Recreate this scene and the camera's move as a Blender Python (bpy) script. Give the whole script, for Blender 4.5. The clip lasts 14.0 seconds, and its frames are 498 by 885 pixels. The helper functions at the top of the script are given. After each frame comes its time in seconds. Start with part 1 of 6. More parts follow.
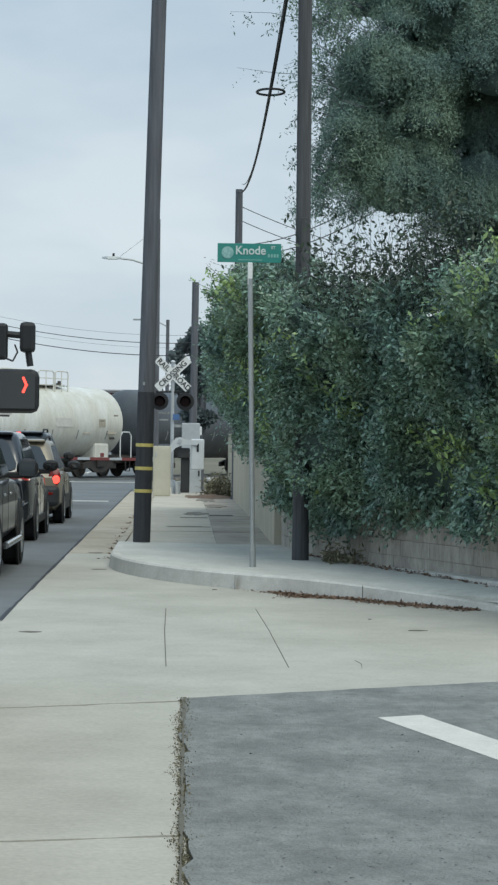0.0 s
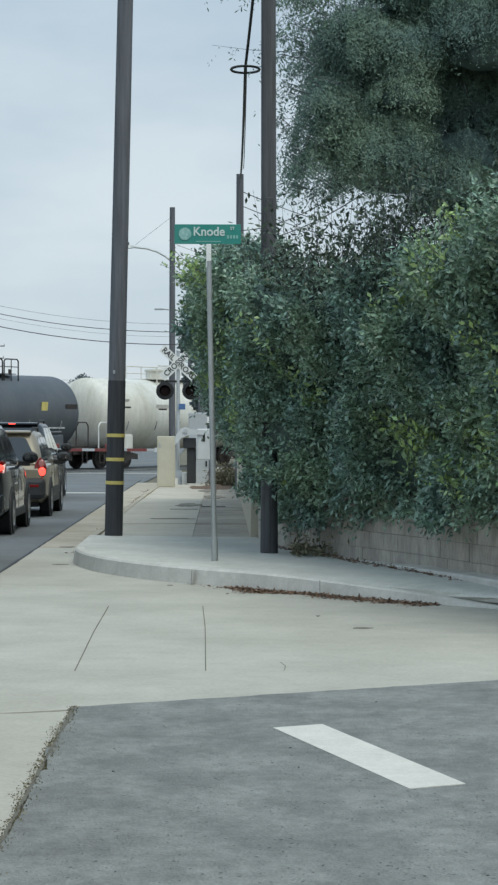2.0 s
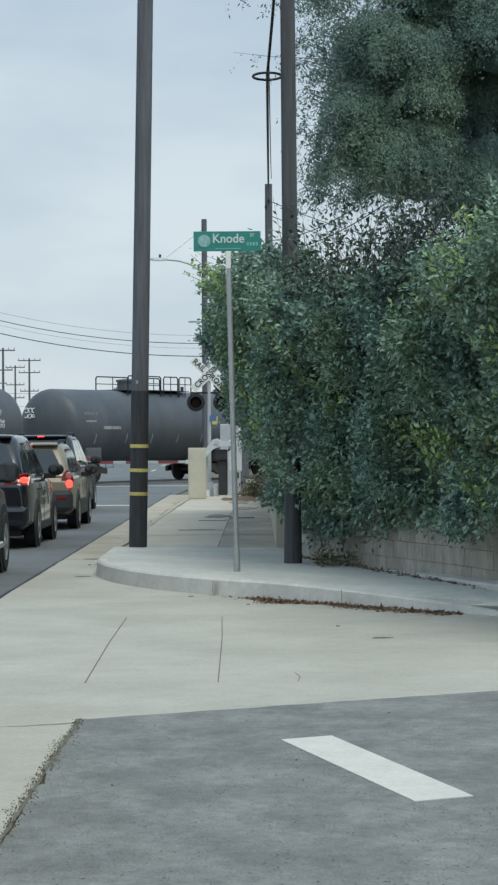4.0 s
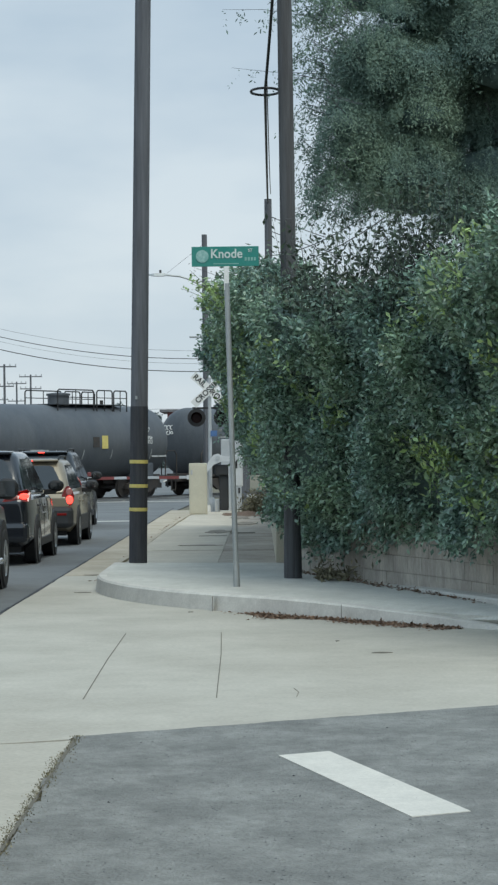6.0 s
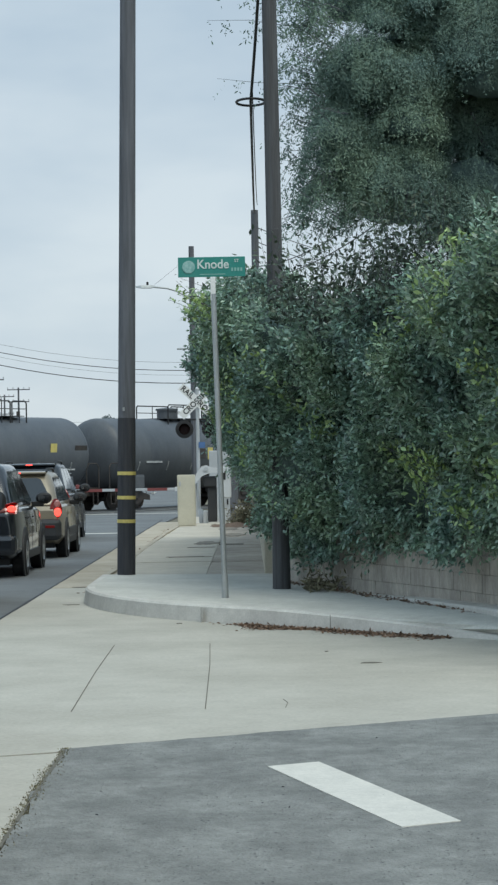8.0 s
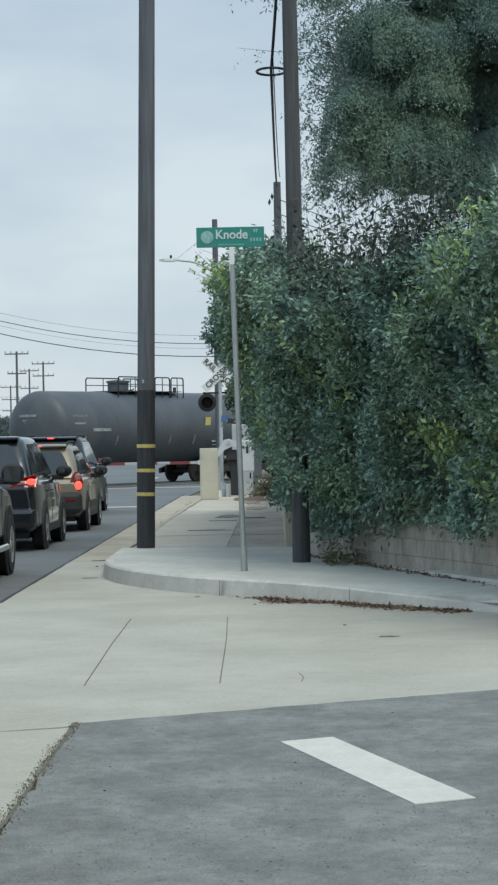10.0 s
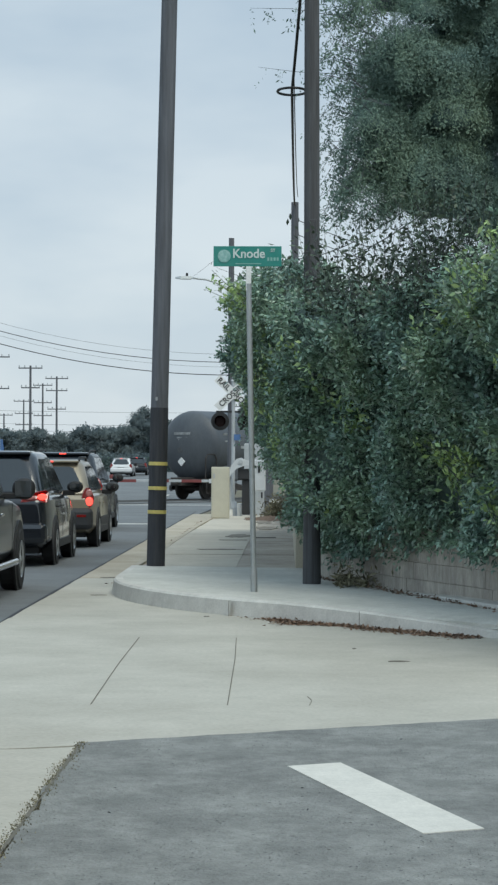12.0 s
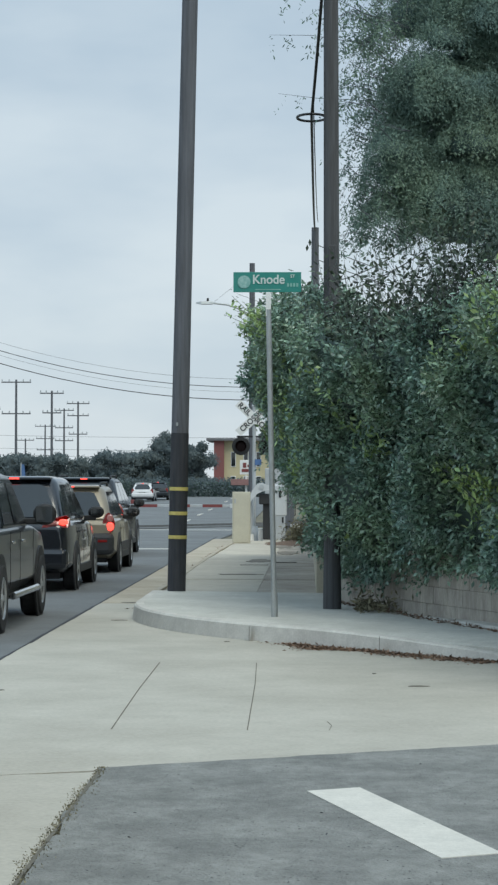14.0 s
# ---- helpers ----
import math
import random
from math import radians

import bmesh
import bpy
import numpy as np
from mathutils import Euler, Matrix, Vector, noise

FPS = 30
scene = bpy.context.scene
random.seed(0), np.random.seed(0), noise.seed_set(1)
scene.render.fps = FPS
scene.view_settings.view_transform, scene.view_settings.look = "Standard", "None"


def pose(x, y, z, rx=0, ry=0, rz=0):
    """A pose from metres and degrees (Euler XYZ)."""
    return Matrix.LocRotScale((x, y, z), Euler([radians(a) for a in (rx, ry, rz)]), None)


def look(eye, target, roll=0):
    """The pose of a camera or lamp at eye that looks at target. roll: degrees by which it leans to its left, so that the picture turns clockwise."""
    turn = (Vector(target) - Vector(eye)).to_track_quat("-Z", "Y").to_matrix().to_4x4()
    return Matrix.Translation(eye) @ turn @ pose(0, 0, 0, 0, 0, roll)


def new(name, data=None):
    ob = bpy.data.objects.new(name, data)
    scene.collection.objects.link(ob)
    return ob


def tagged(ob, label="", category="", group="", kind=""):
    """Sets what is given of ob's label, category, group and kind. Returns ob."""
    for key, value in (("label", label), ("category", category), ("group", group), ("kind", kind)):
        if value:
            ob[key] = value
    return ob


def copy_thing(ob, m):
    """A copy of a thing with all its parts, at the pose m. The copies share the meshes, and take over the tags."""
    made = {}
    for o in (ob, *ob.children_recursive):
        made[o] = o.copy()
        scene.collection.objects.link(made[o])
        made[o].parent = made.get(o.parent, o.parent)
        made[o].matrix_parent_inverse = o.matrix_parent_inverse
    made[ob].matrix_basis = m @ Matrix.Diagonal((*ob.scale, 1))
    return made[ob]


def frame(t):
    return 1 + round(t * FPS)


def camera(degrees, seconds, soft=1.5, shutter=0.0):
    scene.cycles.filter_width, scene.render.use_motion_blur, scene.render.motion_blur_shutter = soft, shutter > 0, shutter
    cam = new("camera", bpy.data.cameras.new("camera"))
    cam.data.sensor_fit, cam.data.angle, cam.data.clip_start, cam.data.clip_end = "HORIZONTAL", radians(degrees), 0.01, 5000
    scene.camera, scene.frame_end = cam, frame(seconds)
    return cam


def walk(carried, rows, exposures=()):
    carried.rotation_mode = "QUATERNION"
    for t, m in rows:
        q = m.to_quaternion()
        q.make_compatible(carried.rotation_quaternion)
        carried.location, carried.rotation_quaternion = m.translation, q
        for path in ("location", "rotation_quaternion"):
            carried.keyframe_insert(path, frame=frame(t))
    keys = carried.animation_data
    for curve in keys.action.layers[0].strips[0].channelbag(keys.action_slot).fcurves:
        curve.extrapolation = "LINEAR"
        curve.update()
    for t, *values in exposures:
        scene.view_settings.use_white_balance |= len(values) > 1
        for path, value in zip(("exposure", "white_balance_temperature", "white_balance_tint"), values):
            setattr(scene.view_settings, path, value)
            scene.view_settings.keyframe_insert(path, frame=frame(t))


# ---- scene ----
cam = camera(13.3, 14.0, soft=2.4)
PATH = [
    (0, (-1.225, -1.336, 1.773), (-1.165, 0.663, 1.769), 0.7),
    (0.5, (-0.938, -1.047, 1.777), (-0.866, 0.951, 1.766), 0.7),
    (1, (-0.763, -0.726, 1.757), (-0.71, 1.274, 1.742), 0.5),
    (1.5, (-0.505, -0.476, 1.764), (-0.468, 1.524, 1.749), 0.4),
    (2, (-0.29, -0.318, 1.768), (-0.264, 1.682, 1.754), 0.1),
    (2.5, (-0.225, -0.143, 1.73), (-0.207, 1.857, 1.717), -0.1),
    (3, (-0.167, -0.035, 1.72), (-0.159, 1.965, 1.711), -0.2),
    (5.3, (-0.066, -0.033, 1.727), (-0.088, 1.967, 1.73), -0.7),
    (5.5, (-0.062, -0.026, 1.725), (-0.082, 1.974, 1.729), -0.8),
    (6, (-0.063, -0.013, 1.723), (-0.074, 1.987, 1.735), -0.7),
    (6.5, (-0.066, -0.031, 1.731), (-0.069, 1.969, 1.751), -0.7),
    (7, (-0.074, 0.0, 1.727), (-0.072, 2.0, 1.752), -0.8),
    (7.5, (-0.065, 0.012, 1.72), (-0.061, 2.012, 1.745), -1.0),
    (10, (0.015, 0.266, 1.687), (-0.009, 2.266, 1.686), -1.1),
    (10.5, (0.043, 0.302, 1.689), (0.011, 2.301, 1.687), -1.0),
    (11, (0.039, 0.328, 1.698), (0.003, 2.327, 1.698), -0.6),
    (11.5, (0.014, 0.366, 1.694), (-0.023, 2.366, 1.7), -0.1),
    (12, (0.003, 0.359, 1.697), (-0.032, 2.358, 1.714), 0.2),
    (12.5, (0.005, 0.354, 1.696), (-0.028, 2.354, 1.727), 0.3),
    (13, (0.007, 0.33, 1.698), (-0.025, 2.329, 1.739), 0.3),
    (13.5, (0.011, 0.314, 1.7), (-0.026, 2.313, 1.743), 0.3),
    (14, (0.018, 0.296, 1.704), (-0.037, 2.295, 1.744), 0.1),
]
walk(cam, [(t, look(eye, target, roll)) for t, eye, target, roll in PATH],
     exposures=[(0, 0.0, 6250, 3), (14, 0.0, 6250, 3)])

# ---- world, sun, exposure ----
world = bpy.data.worlds.new("overcast_sky")
scene.world = world
world.use_nodes = True
wn, wl = world.node_tree.nodes, world.node_tree.links
wn.clear()
SUN_EL, SUN_ROT = radians(58), radians(150)
w_out = wn.new("ShaderNodeOutputWorld")
w_bg = wn.new("ShaderNodeBackground")
w_sky = wn.new("ShaderNodeTexSky")
w_sky.sky_type, w_sky.sun_disc = "NISHITA", False
w_sky.sun_elevation, w_sky.sun_rotation = SUN_EL, SUN_ROT
w_co = wn.new("ShaderNodeTexCoord")
w_map = wn.new("ShaderNodeMapping")
w_map.inputs["Scale"].default_value = (1.0, 1.0, 2.6)
w_n = wn.new("ShaderNodeTexNoise")
w_n.inputs["Scale"].default_value, w_n.inputs["Detail"].default_value = 7.5, 4.0
w_n.inputs["Roughness"].default_value = 0.5
w_r = wn.new("ShaderNodeValToRGB")
w_r.color_ramp.elements[0].position, w_r.color_ramp.elements[0].color = 0.34, (0.84, 0.88, 0.925, 1)
w_r.color_ramp.elements[1].position, w_r.color_ramp.elements[1].color = 0.66, (1.06, 1.05, 1.04, 1)
w_sep = wn.new("ShaderNodeSeparateXYZ")
w_up = wn.new("ShaderNodeValToRGB")
w_up.color_ramp.elements[0].position, w_up.color_ramp.elements[0].color = 0.0, (8.35, 8.55, 8.95, 1)
w_up.color_ramp.elements[1].position, w_up.color_ramp.elements[1].color = 0.22, (6.55, 7.25, 8.1, 1)
w_high = w_up.color_ramp.elements.new(0.6)
w_high.color = (7.9, 9.7, 11.8, 1)
w_cl = wn.new("ShaderNodeMix")
w_cl.data_type, w_cl.blend_type = "RGBA", "MULTIPLY"
w_cl.inputs[0].default_value = 1.0
w_mix = wn.new("ShaderNodeMix")
w_mix.data_type = "RGBA"
w_mix.inputs[0].default_value = 0.88
w_bg.inputs["Strength"].default_value = 0.094
wl.new(w_co.outputs["Generated"], w_map.inputs["Vector"])
wl.new(w_map.outputs["Vector"], w_n.inputs["Vector"])
wl.new(w_n.outputs["Fac"], w_r.inputs["Fac"])
wl.new(w_sky.outputs["Color"], w_mix.inputs[6])
wl.new(w_co.outputs["Generated"], w_sep.inputs[0])
wl.new(w_sep.outputs["Z"], w_up.inputs["Fac"])
wl.new(w_up.outputs["Color"], w_cl.inputs[6])
wl.new(w_r.outputs["Color"], w_cl.inputs[7])
wl.new(w_cl.outputs[2], w_mix.inputs[7])
wl.new(w_mix.outputs[2], w_bg.inputs["Color"])
wl.new(w_bg.outputs["Background"], w_out.inputs["Surface"])
sun = new("sun", bpy.data.lights.new("sun", "SUN"))
sun.data.energy, sun.data.angle, sun.data.color = 2.0, radians(35), (1.0, 0.92, 0.79)
sun.matrix_world = look((0, 0, 60), Vector((0, 0, 60)) - Vector((math.sin(SUN_ROT) * math.cos(SUN_EL), math.cos(SUN_ROT) * math.cos(SUN_EL), math.sin(SUN_EL))))


# ---- materials ----
def material(name, col, rough=0.7, metal=0.0, col2=None, scale=6.0, amount=0.5, grain=60.0, bump=0.15, coords="Object",
             per_object=0.0, per_island=0.0, emit=None, spec=0.5, coat=0.0, stretch=(1, 1, 1), transmit=0.0, thin=0.0, mottle=0.0):
    m = bpy.data.materials.new(name)
    m.use_nodes = True
    n, l = m.node_tree.nodes, m.node_tree.links
    b = n["Principled BSDF"]
    b.inputs["Roughness"].default_value, b.inputs["Metallic"].default_value = rough, metal
    b.inputs["Specular IOR Level"].default_value = spec
    b.inputs["Coat Weight"].default_value = coat
    b.inputs["Transmission Weight"].default_value = transmit
    co = n.new("ShaderNodeTexCoord")
    mp = n.new("ShaderNodeMapping")
    mp.inputs["Scale"].default_value = stretch
    l.new(co.outputs[coords], mp.inputs["Vector"])
    big = n.new("ShaderNodeTexNoise")
    big.inputs["Scale"].default_value, big.inputs["Detail"].default_value = scale, 5.0
    fine = n.new("ShaderNodeTexNoise")
    fine.inputs["Scale"].default_value, fine.inputs["Detail"].default_value = grain, 3.0
    for t in (big, fine):
        l.new(mp.outputs["Vector"], t.inputs["Vector"])
    ramp = n.new("ShaderNodeMapRange")
    ramp.inputs["From Min"].default_value, ramp.inputs["From Max"].default_value = 0.35, 0.65
    l.new(big.outputs["Fac"], ramp.inputs["Value"])
    mul = n.new("ShaderNodeMath")
    mul.operation = "MULTIPLY"
    mul.inputs[1].default_value = amount
    l.new(ramp.outputs["Result"], mul.inputs[0])
    mix = n.new("ShaderNodeMix")
    mix.data_type = "RGBA"
    c2 = col2 or tuple(c * 0.7 for c in col)
    mix.inputs[6].default_value, mix.inputs[7].default_value = (*col, 1), (*c2, 1)
    l.new(mul.outputs[0], mix.inputs[0])
    last = mix.outputs[2]
    hsv = n.new("ShaderNodeHueSaturation")
    l.new(last, hsv.inputs["Color"])
    val = n.new("ShaderNodeMapRange")
    val.inputs["To Min"].default_value, val.inputs["To Max"].default_value = 0.82, 1.18
    l.new(fine.outputs["Fac"], val.inputs["Value"])
    v_out = val.outputs["Result"]
    for kind, amt in (("object", per_object), ("island", per_island)):
        if amt:
            src = n.new("ShaderNodeObjectInfo").outputs["Random"] if kind == "object" else n.new("ShaderNodeNewGeometry").outputs["Random Per Island"]
            r2 = n.new("ShaderNodeMapRange")
            r2.inputs["To Min"].default_value, r2.inputs["To Max"].default_value = 1 - amt, 1 + amt
            l.new(src, r2.inputs["Value"])
            m2 = n.new("ShaderNodeMath")
            m2.operation = "MULTIPLY"
            l.new(v_out, m2.inputs[0])
            l.new(r2.outputs["Result"], m2.inputs[1])
            v_out = m2.outputs[0]
    if mottle:  # ragged blotches between the grain and the large stains
        mid = n.new("ShaderNodeTexNoise")
        mid.inputs["Scale"].default_value, mid.inputs["Detail"].default_value, mid.inputs["Roughness"].default_value = scale * 5.3, 9.0, 0.72
        l.new(mp.outputs["Vector"], mid.inputs["Vector"])
        r3 = n.new("ShaderNodeMapRange")
        r3.inputs["From Min"].default_value, r3.inputs["From Max"].default_value = 0.3, 0.7
        r3.inputs["To Min"].default_value, r3.inputs["To Max"].default_value = 1 - mottle, 1 + mottle
        l.new(mid.outputs["Fac"], r3.inputs["Value"])
        m3 = n.new("ShaderNodeMath")
        m3.operation = "MULTIPLY"
        l.new(v_out, m3.inputs[0])
        l.new(r3.outputs["Result"], m3.inputs[1])
        v_out = m3.outputs[0]
    l.new(v_out, hsv.inputs["Value"])
    l.new(hsv.outputs["Color"], b.inputs["Base Color"])
    if thin:  # light passing through a leaf
        tr = n.new("ShaderNodeBsdfTranslucent")
        l.new(hsv.outputs["Color"], tr.inputs["Color"])
        both = n.new("ShaderNodeMixShader")
        both.inputs["Fac"].default_value = thin
        l.new(b.outputs["BSDF"], both.inputs[1])
        l.new(tr.outputs["BSDF"], both.inputs[2])
        l.new(both.outputs["Shader"], n["Material Output"].inputs["Surface"])
    if bump:
        bp = n.new("ShaderNodeBump")
        bp.inputs["Strength"].default_value, bp.inputs["Distance"].default_value = bump, 0.02
        l.new(fine.outputs["Fac"], bp.inputs["Height"])
        l.new(bp.outputs["Normal"], b.inputs["Normal"])
    if emit:
        b.inputs["Emission Color"].default_value, b.inputs["Emission Strength"].default_value = (*emit[:3], 1), emit[3]
    return m


M_CONCRETE = material("pale_concrete", (0.437, 0.415, 0.357), 0.9, col2=(0.338, 0.318, 0.268), scale=0.9, amount=0.65, grain=30, bump=0.2, mottle=0.07)
M_WALK = material("sidewalk_concrete", (0.475, 0.435, 0.36), 0.9, col2=(0.405, 0.365, 0.30), scale=0.6, amount=0.6, grain=40, per_object=0.05, mottle=0.14)
M_WALK_OLD = material("stained_old_sidewalk", (0.40, 0.355, 0.295), 0.92, col2=(0.27, 0.235, 0.195), scale=0.8, amount=0.8, grain=40, per_object=0.06, mottle=0.22)
M_POUR = material("new_corner_concrete", (0.535, 0.525, 0.475), 0.9, col2=(0.44, 0.43, 0.385), scale=1.1, amount=0.8, grain=40, bump=0.25, mottle=0.12)
M_WALK_STAIN = material("sidewalk_stain", (0.25, 0.22, 0.18), 0.95, col2=(0.15, 0.135, 0.11), scale=2.5, amount=0.9, grain=40, mottle=0.35)
M_KERB = material("kerb_concrete", (0.56, 0.54, 0.49), 0.9, col2=(0.46, 0.44, 0.40), scale=1.5, amount=0.7, grain=50, mottle=0.12)
M_ASPHALT = material("road_asphalt", (0.160, 0.168, 0.170), 0.9, col2=(0.122, 0.128, 0.130), scale=0.35, amount=0.9, grain=90, bump=0.3, mottle=0.14)
M_ASPHALT_OLD = material("worn_street_asphalt", (0.226, 0.229, 0.214), 0.92, col2=(0.132, 0.134, 0.127), scale=3.0, amount=0.75, grain=70, bump=0.9, stretch=(0.8, 0.6, 1), mottle=0.24)
M_LINE = material("road_paint", (0.60, 0.575, 0.515), 0.7, col2=(0.49, 0.475, 0.43), scale=3, amount=0.5, grain=80, bump=0.1, mottle=0.08)
M_CRACK = material("crack_dirt", (0.13, 0.12, 0.095), 0.95, grain=60)
M_GROUND = material("dry_ground", (0.16, 0.14, 0.10), 0.95, col2=(0.10, 0.10, 0.06), scale=0.1, amount=0.8, grain=20)
M_GUTTER = material("tan_gutter_concrete", (0.44, 0.39, 0.305), 0.9, col2=(0.34, 0.295, 0.225), scale=0.8, amount=0.8, grain=35, mottle=0.16)
M_BALLAST = material("track_ballast", (0.23, 0.21, 0.19), 0.95, col2=(0.14, 0.13, 0.12), scale=4, amount=0.8, grain=30, bump=0.5)
M_WOOD = material("weathered_pole_wood", (0.135, 0.141, 0.157), 0.85, col2=(0.082, 0.085, 0.094), scale=3, amount=0.9, grain=30, bump=0.5, stretch=(6, 6, 0.3))
M_WOOD_DARK = material("dark_pole_wood", (0.092, 0.095, 0.100), 0.85, col2=(0.055, 0.054, 0.055), scale=3, amount=0.9, grain=30, bump=0.5, stretch=(6, 6, 0.3))
M_TAR = material("creosote_wood", (0.026, 0.029, 0.036), 0.75, col2=(0.050, 0.050, 0.054), scale=4, amount=0.7, grain=30, bump=0.4, stretch=(6, 6, 0.5))
M_YELLOW = material("yellow_band", (0.62, 0.52, 0.16), 0.5, grain=30)
M_GALV = material("galvanised_steel", (0.42, 0.44, 0.44), 0.5, 0.6, scale=5, amount=0.5, grain=40)
M_SIGN_GREEN = material("green_sign_sheet", (0.022, 0.205, 0.170), 0.4, col2=(0.045, 0.225, 0.19), scale=3, amount=0.7, bump=0.0)
M_WHITE = material("white_sheet", (0.75, 0.75, 0.73), 0.5, scale=5, amount=0.25, bump=0.0)
M_LETTER = material("worn_white_letter", (0.58, 0.66, 0.63), 0.5, bump=0.0)
M_LETTER_DIM = material("faded_green_white_letter", (0.22, 0.42, 0.37), 0.5, bump=0.0)
M_BLACK = material("flat_black", (0.012, 0.012, 0.013), 0.6, grain=30, bump=0.05)
M_BLUE = material("blue_sign_sheet", (0.08, 0.16, 0.34), 0.5, bump=0.0)
M_BEIGE = material("beige_cabinet_paint", (0.55, 0.52, 0.41), 0.55, col2=(0.46, 0.43, 0.34), scale=3, amount=0.5, grain=60, bump=0.05)
M_GREY_BOX = material("silver_grey_paint", (0.44, 0.46, 0.475), 0.5, 0.0, col2=(0.36, 0.38, 0.39), scale=4, amount=0.6, grain=50, bump=0.05)
M_SILVER = material("aluminium_casting", (0.56, 0.58, 0.59), 0.45, 0.0, col2=(0.46, 0.47, 0.48), scale=4, amount=0.5, bump=0.05)
M_RED = material("red_paint", (0.20, 0.05, 0.048), 0.5, bump=0.05)
M_REDLENS = material("red_glass", (0.012, 0.003, 0.003), 0.5, bump=0.0, spec=0.2)
M_TAIL = material("red_tail_lamp", (0.22, 0.012, 0.01), 0.15, bump=0.0, coat=1.0)
M_BRAKE = material("lit_brake_lamp", (0.6, 0.03, 0.02), 0.2, bump=0.0, emit=(1.0, 0.07, 0.05, 2.4))
M_LENS = material("pink_lamp_lens", (0.45, 0.17, 0.15), 0.15, bump=0.0, coat=1.0)
M_TYRE = material("tyre_rubber", (0.022, 0.022, 0.023), 0.85, grain=60, bump=0.2)
M_RIM = material("alloy_rim", (0.45, 0.46, 0.47), 0.35, 0.8, bump=0.0)
M_GLASS = material("tinted_car_glass", (0.016, 0.020, 0.022), 0.06, spec=0.6, bump=0.0, coat=0.6)
M_CHROME = material("chrome_trim", (0.7, 0.7, 0.7), 0.15, 1.0, bump=0.0)
M_PLASTIC = material("dark_bumper_plastic", (0.03, 0.031, 0.033), 0.6, grain=70, bump=0.1)
# dusty black, lifted and blued further by haze put into the colour
M_TANK_BLACK = material("dusty_hazed_black_tank_paint", (0.060, 0.069, 0.081), 0.5, col2=(0.092, 0.099, 0.107), scale=0.8, amount=0.7, grain=25, bump=0.08, stretch=(1.0, 1.0, 0.35), mottle=0.12)
M_TANK_WORN = material("worn_tank_patch", (0.085, 0.088, 0.09), 0.6, col2=(0.05, 0.054, 0.06), scale=9, amount=0.9, grain=30, bump=0.0)
M_TANK_WHITE = material("stained_white_tank_paint", (0.66, 0.65, 0.60), 0.5, col2=(0.50, 0.47, 0.38), scale=0.7, amount=0.75, grain=25, bump=0.06, stretch=(1.6, 1.6, 0.3), mottle=0.12)
M_TRUCK_IRON = material("grimy_bogie_steel", (0.03, 0.028, 0.027), 0.75, col2=(0.06, 0.045, 0.035), scale=4, amount=0.6, grain=40, bump=0.2)
M_STEEL = material("rail_steel", (0.17, 0.17, 0.165), 0.55, 0.4, grain=30)
M_DUST = material("stencil_white", (0.34, 0.35, 0.35), 0.7, col2=(0.18, 0.19, 0.19), scale=6, amount=0.9, grain=40, bump=0.0)
M_TAG = material("white_spray_paint", (0.62, 0.63, 0.62), 0.6, bump=0.0)
M_STAIN = material("rust_and_grime_stain", (0.40, 0.36, 0.29), 0.7, col2=(0.30, 0.26, 0.2), scale=5, amount=0.8, grain=30, bump=0.0)
M_FADED = material("faded_grey_stencil", (0.52, 0.50, 0.45), 0.6, col2=(0.60, 0.58, 0.53), scale=9, amount=0.9, grain=30, bump=0.0)
M_LEAF = material("hedge_leaf", (0.162, 0.262, 0.212), 0.42, col2=(0.228, 0.322, 0.192), scale=1.1, amount=0.9, grain=8, bump=0.0, per_island=0.5, spec=0.95, thin=0.12)
# shoot leaves: the backlit look against the sky is put into this near-black green
M_SHOOT = material("silhouette_shoot_leaf", (0.045, 0.070, 0.052), 0.5, col2=(0.065, 0.085, 0.05), scale=1.1, amount=0.9, grain=8, bump=0.0, per_island=0.4, spec=0.3)
M_LEAF_NEW = material("fresh_hedge_leaf", (0.24, 0.36, 0.15), 0.32, col2=(0.33, 0.42, 0.13), scale=1.5, amount=0.8, grain=8, bump=0.0, per_island=0.35, spec=0.55, thin=0.12)
# inside of the hedges: leaf green darkened to stand for the shade in there
M_LEAF_SHADE = material("hedge_inner_shade", (0.075, 0.118, 0.100), 0.8, col2=(0.05, 0.083, 0.075), scale=2.5, amount=0.8, grain=25, bump=0.6)
M_FEATHER = material("feathery_tree_leaf", (0.142, 0.220, 0.196), 0.55, col2=(0.192, 0.268, 0.185), scale=0.9, amount=0.9, grain=6, bump=0.0, per_island=0.12, spec=0.35, thin=0.15)
# darker copy of the tree leaf: shade inside the crown as colour
M_TREE_SHADE = material("shaded_tree_leaf", (0.13, 0.185, 0.175), 0.8, col2=(0.10, 0.145, 0.14), scale=2.5, amount=0.8, grain=14, bump=0.9, spec=0.1, stretch=(1, 1, 0.45))
# far leaves: grey-blue distance haze is mixed into the leaf colour
M_FAR_LEAF = material("hazed_far_leaf", (0.135, 0.168, 0.178), 0.85, col2=(0.16, 0.19, 0.185), scale=0.3, amount=0.8, grain=3, bump=0.0, per_island=0.12, spec=0.1, thin=0.35)
M_LITTER = material("brown_leaf_litter", (0.21, 0.135, 0.09), 0.95, col2=(0.12, 0.08, 0.055), scale=12, amount=0.9, grain=60, bump=0.5, per_island=0.5)
M_MOSS = material("dead_grass", (0.205, 0.185, 0.115), 0.95, col2=(0.10, 0.095, 0.06), scale=9, amount=0.9, grain=60, bump=0.5, per_island=0.4)
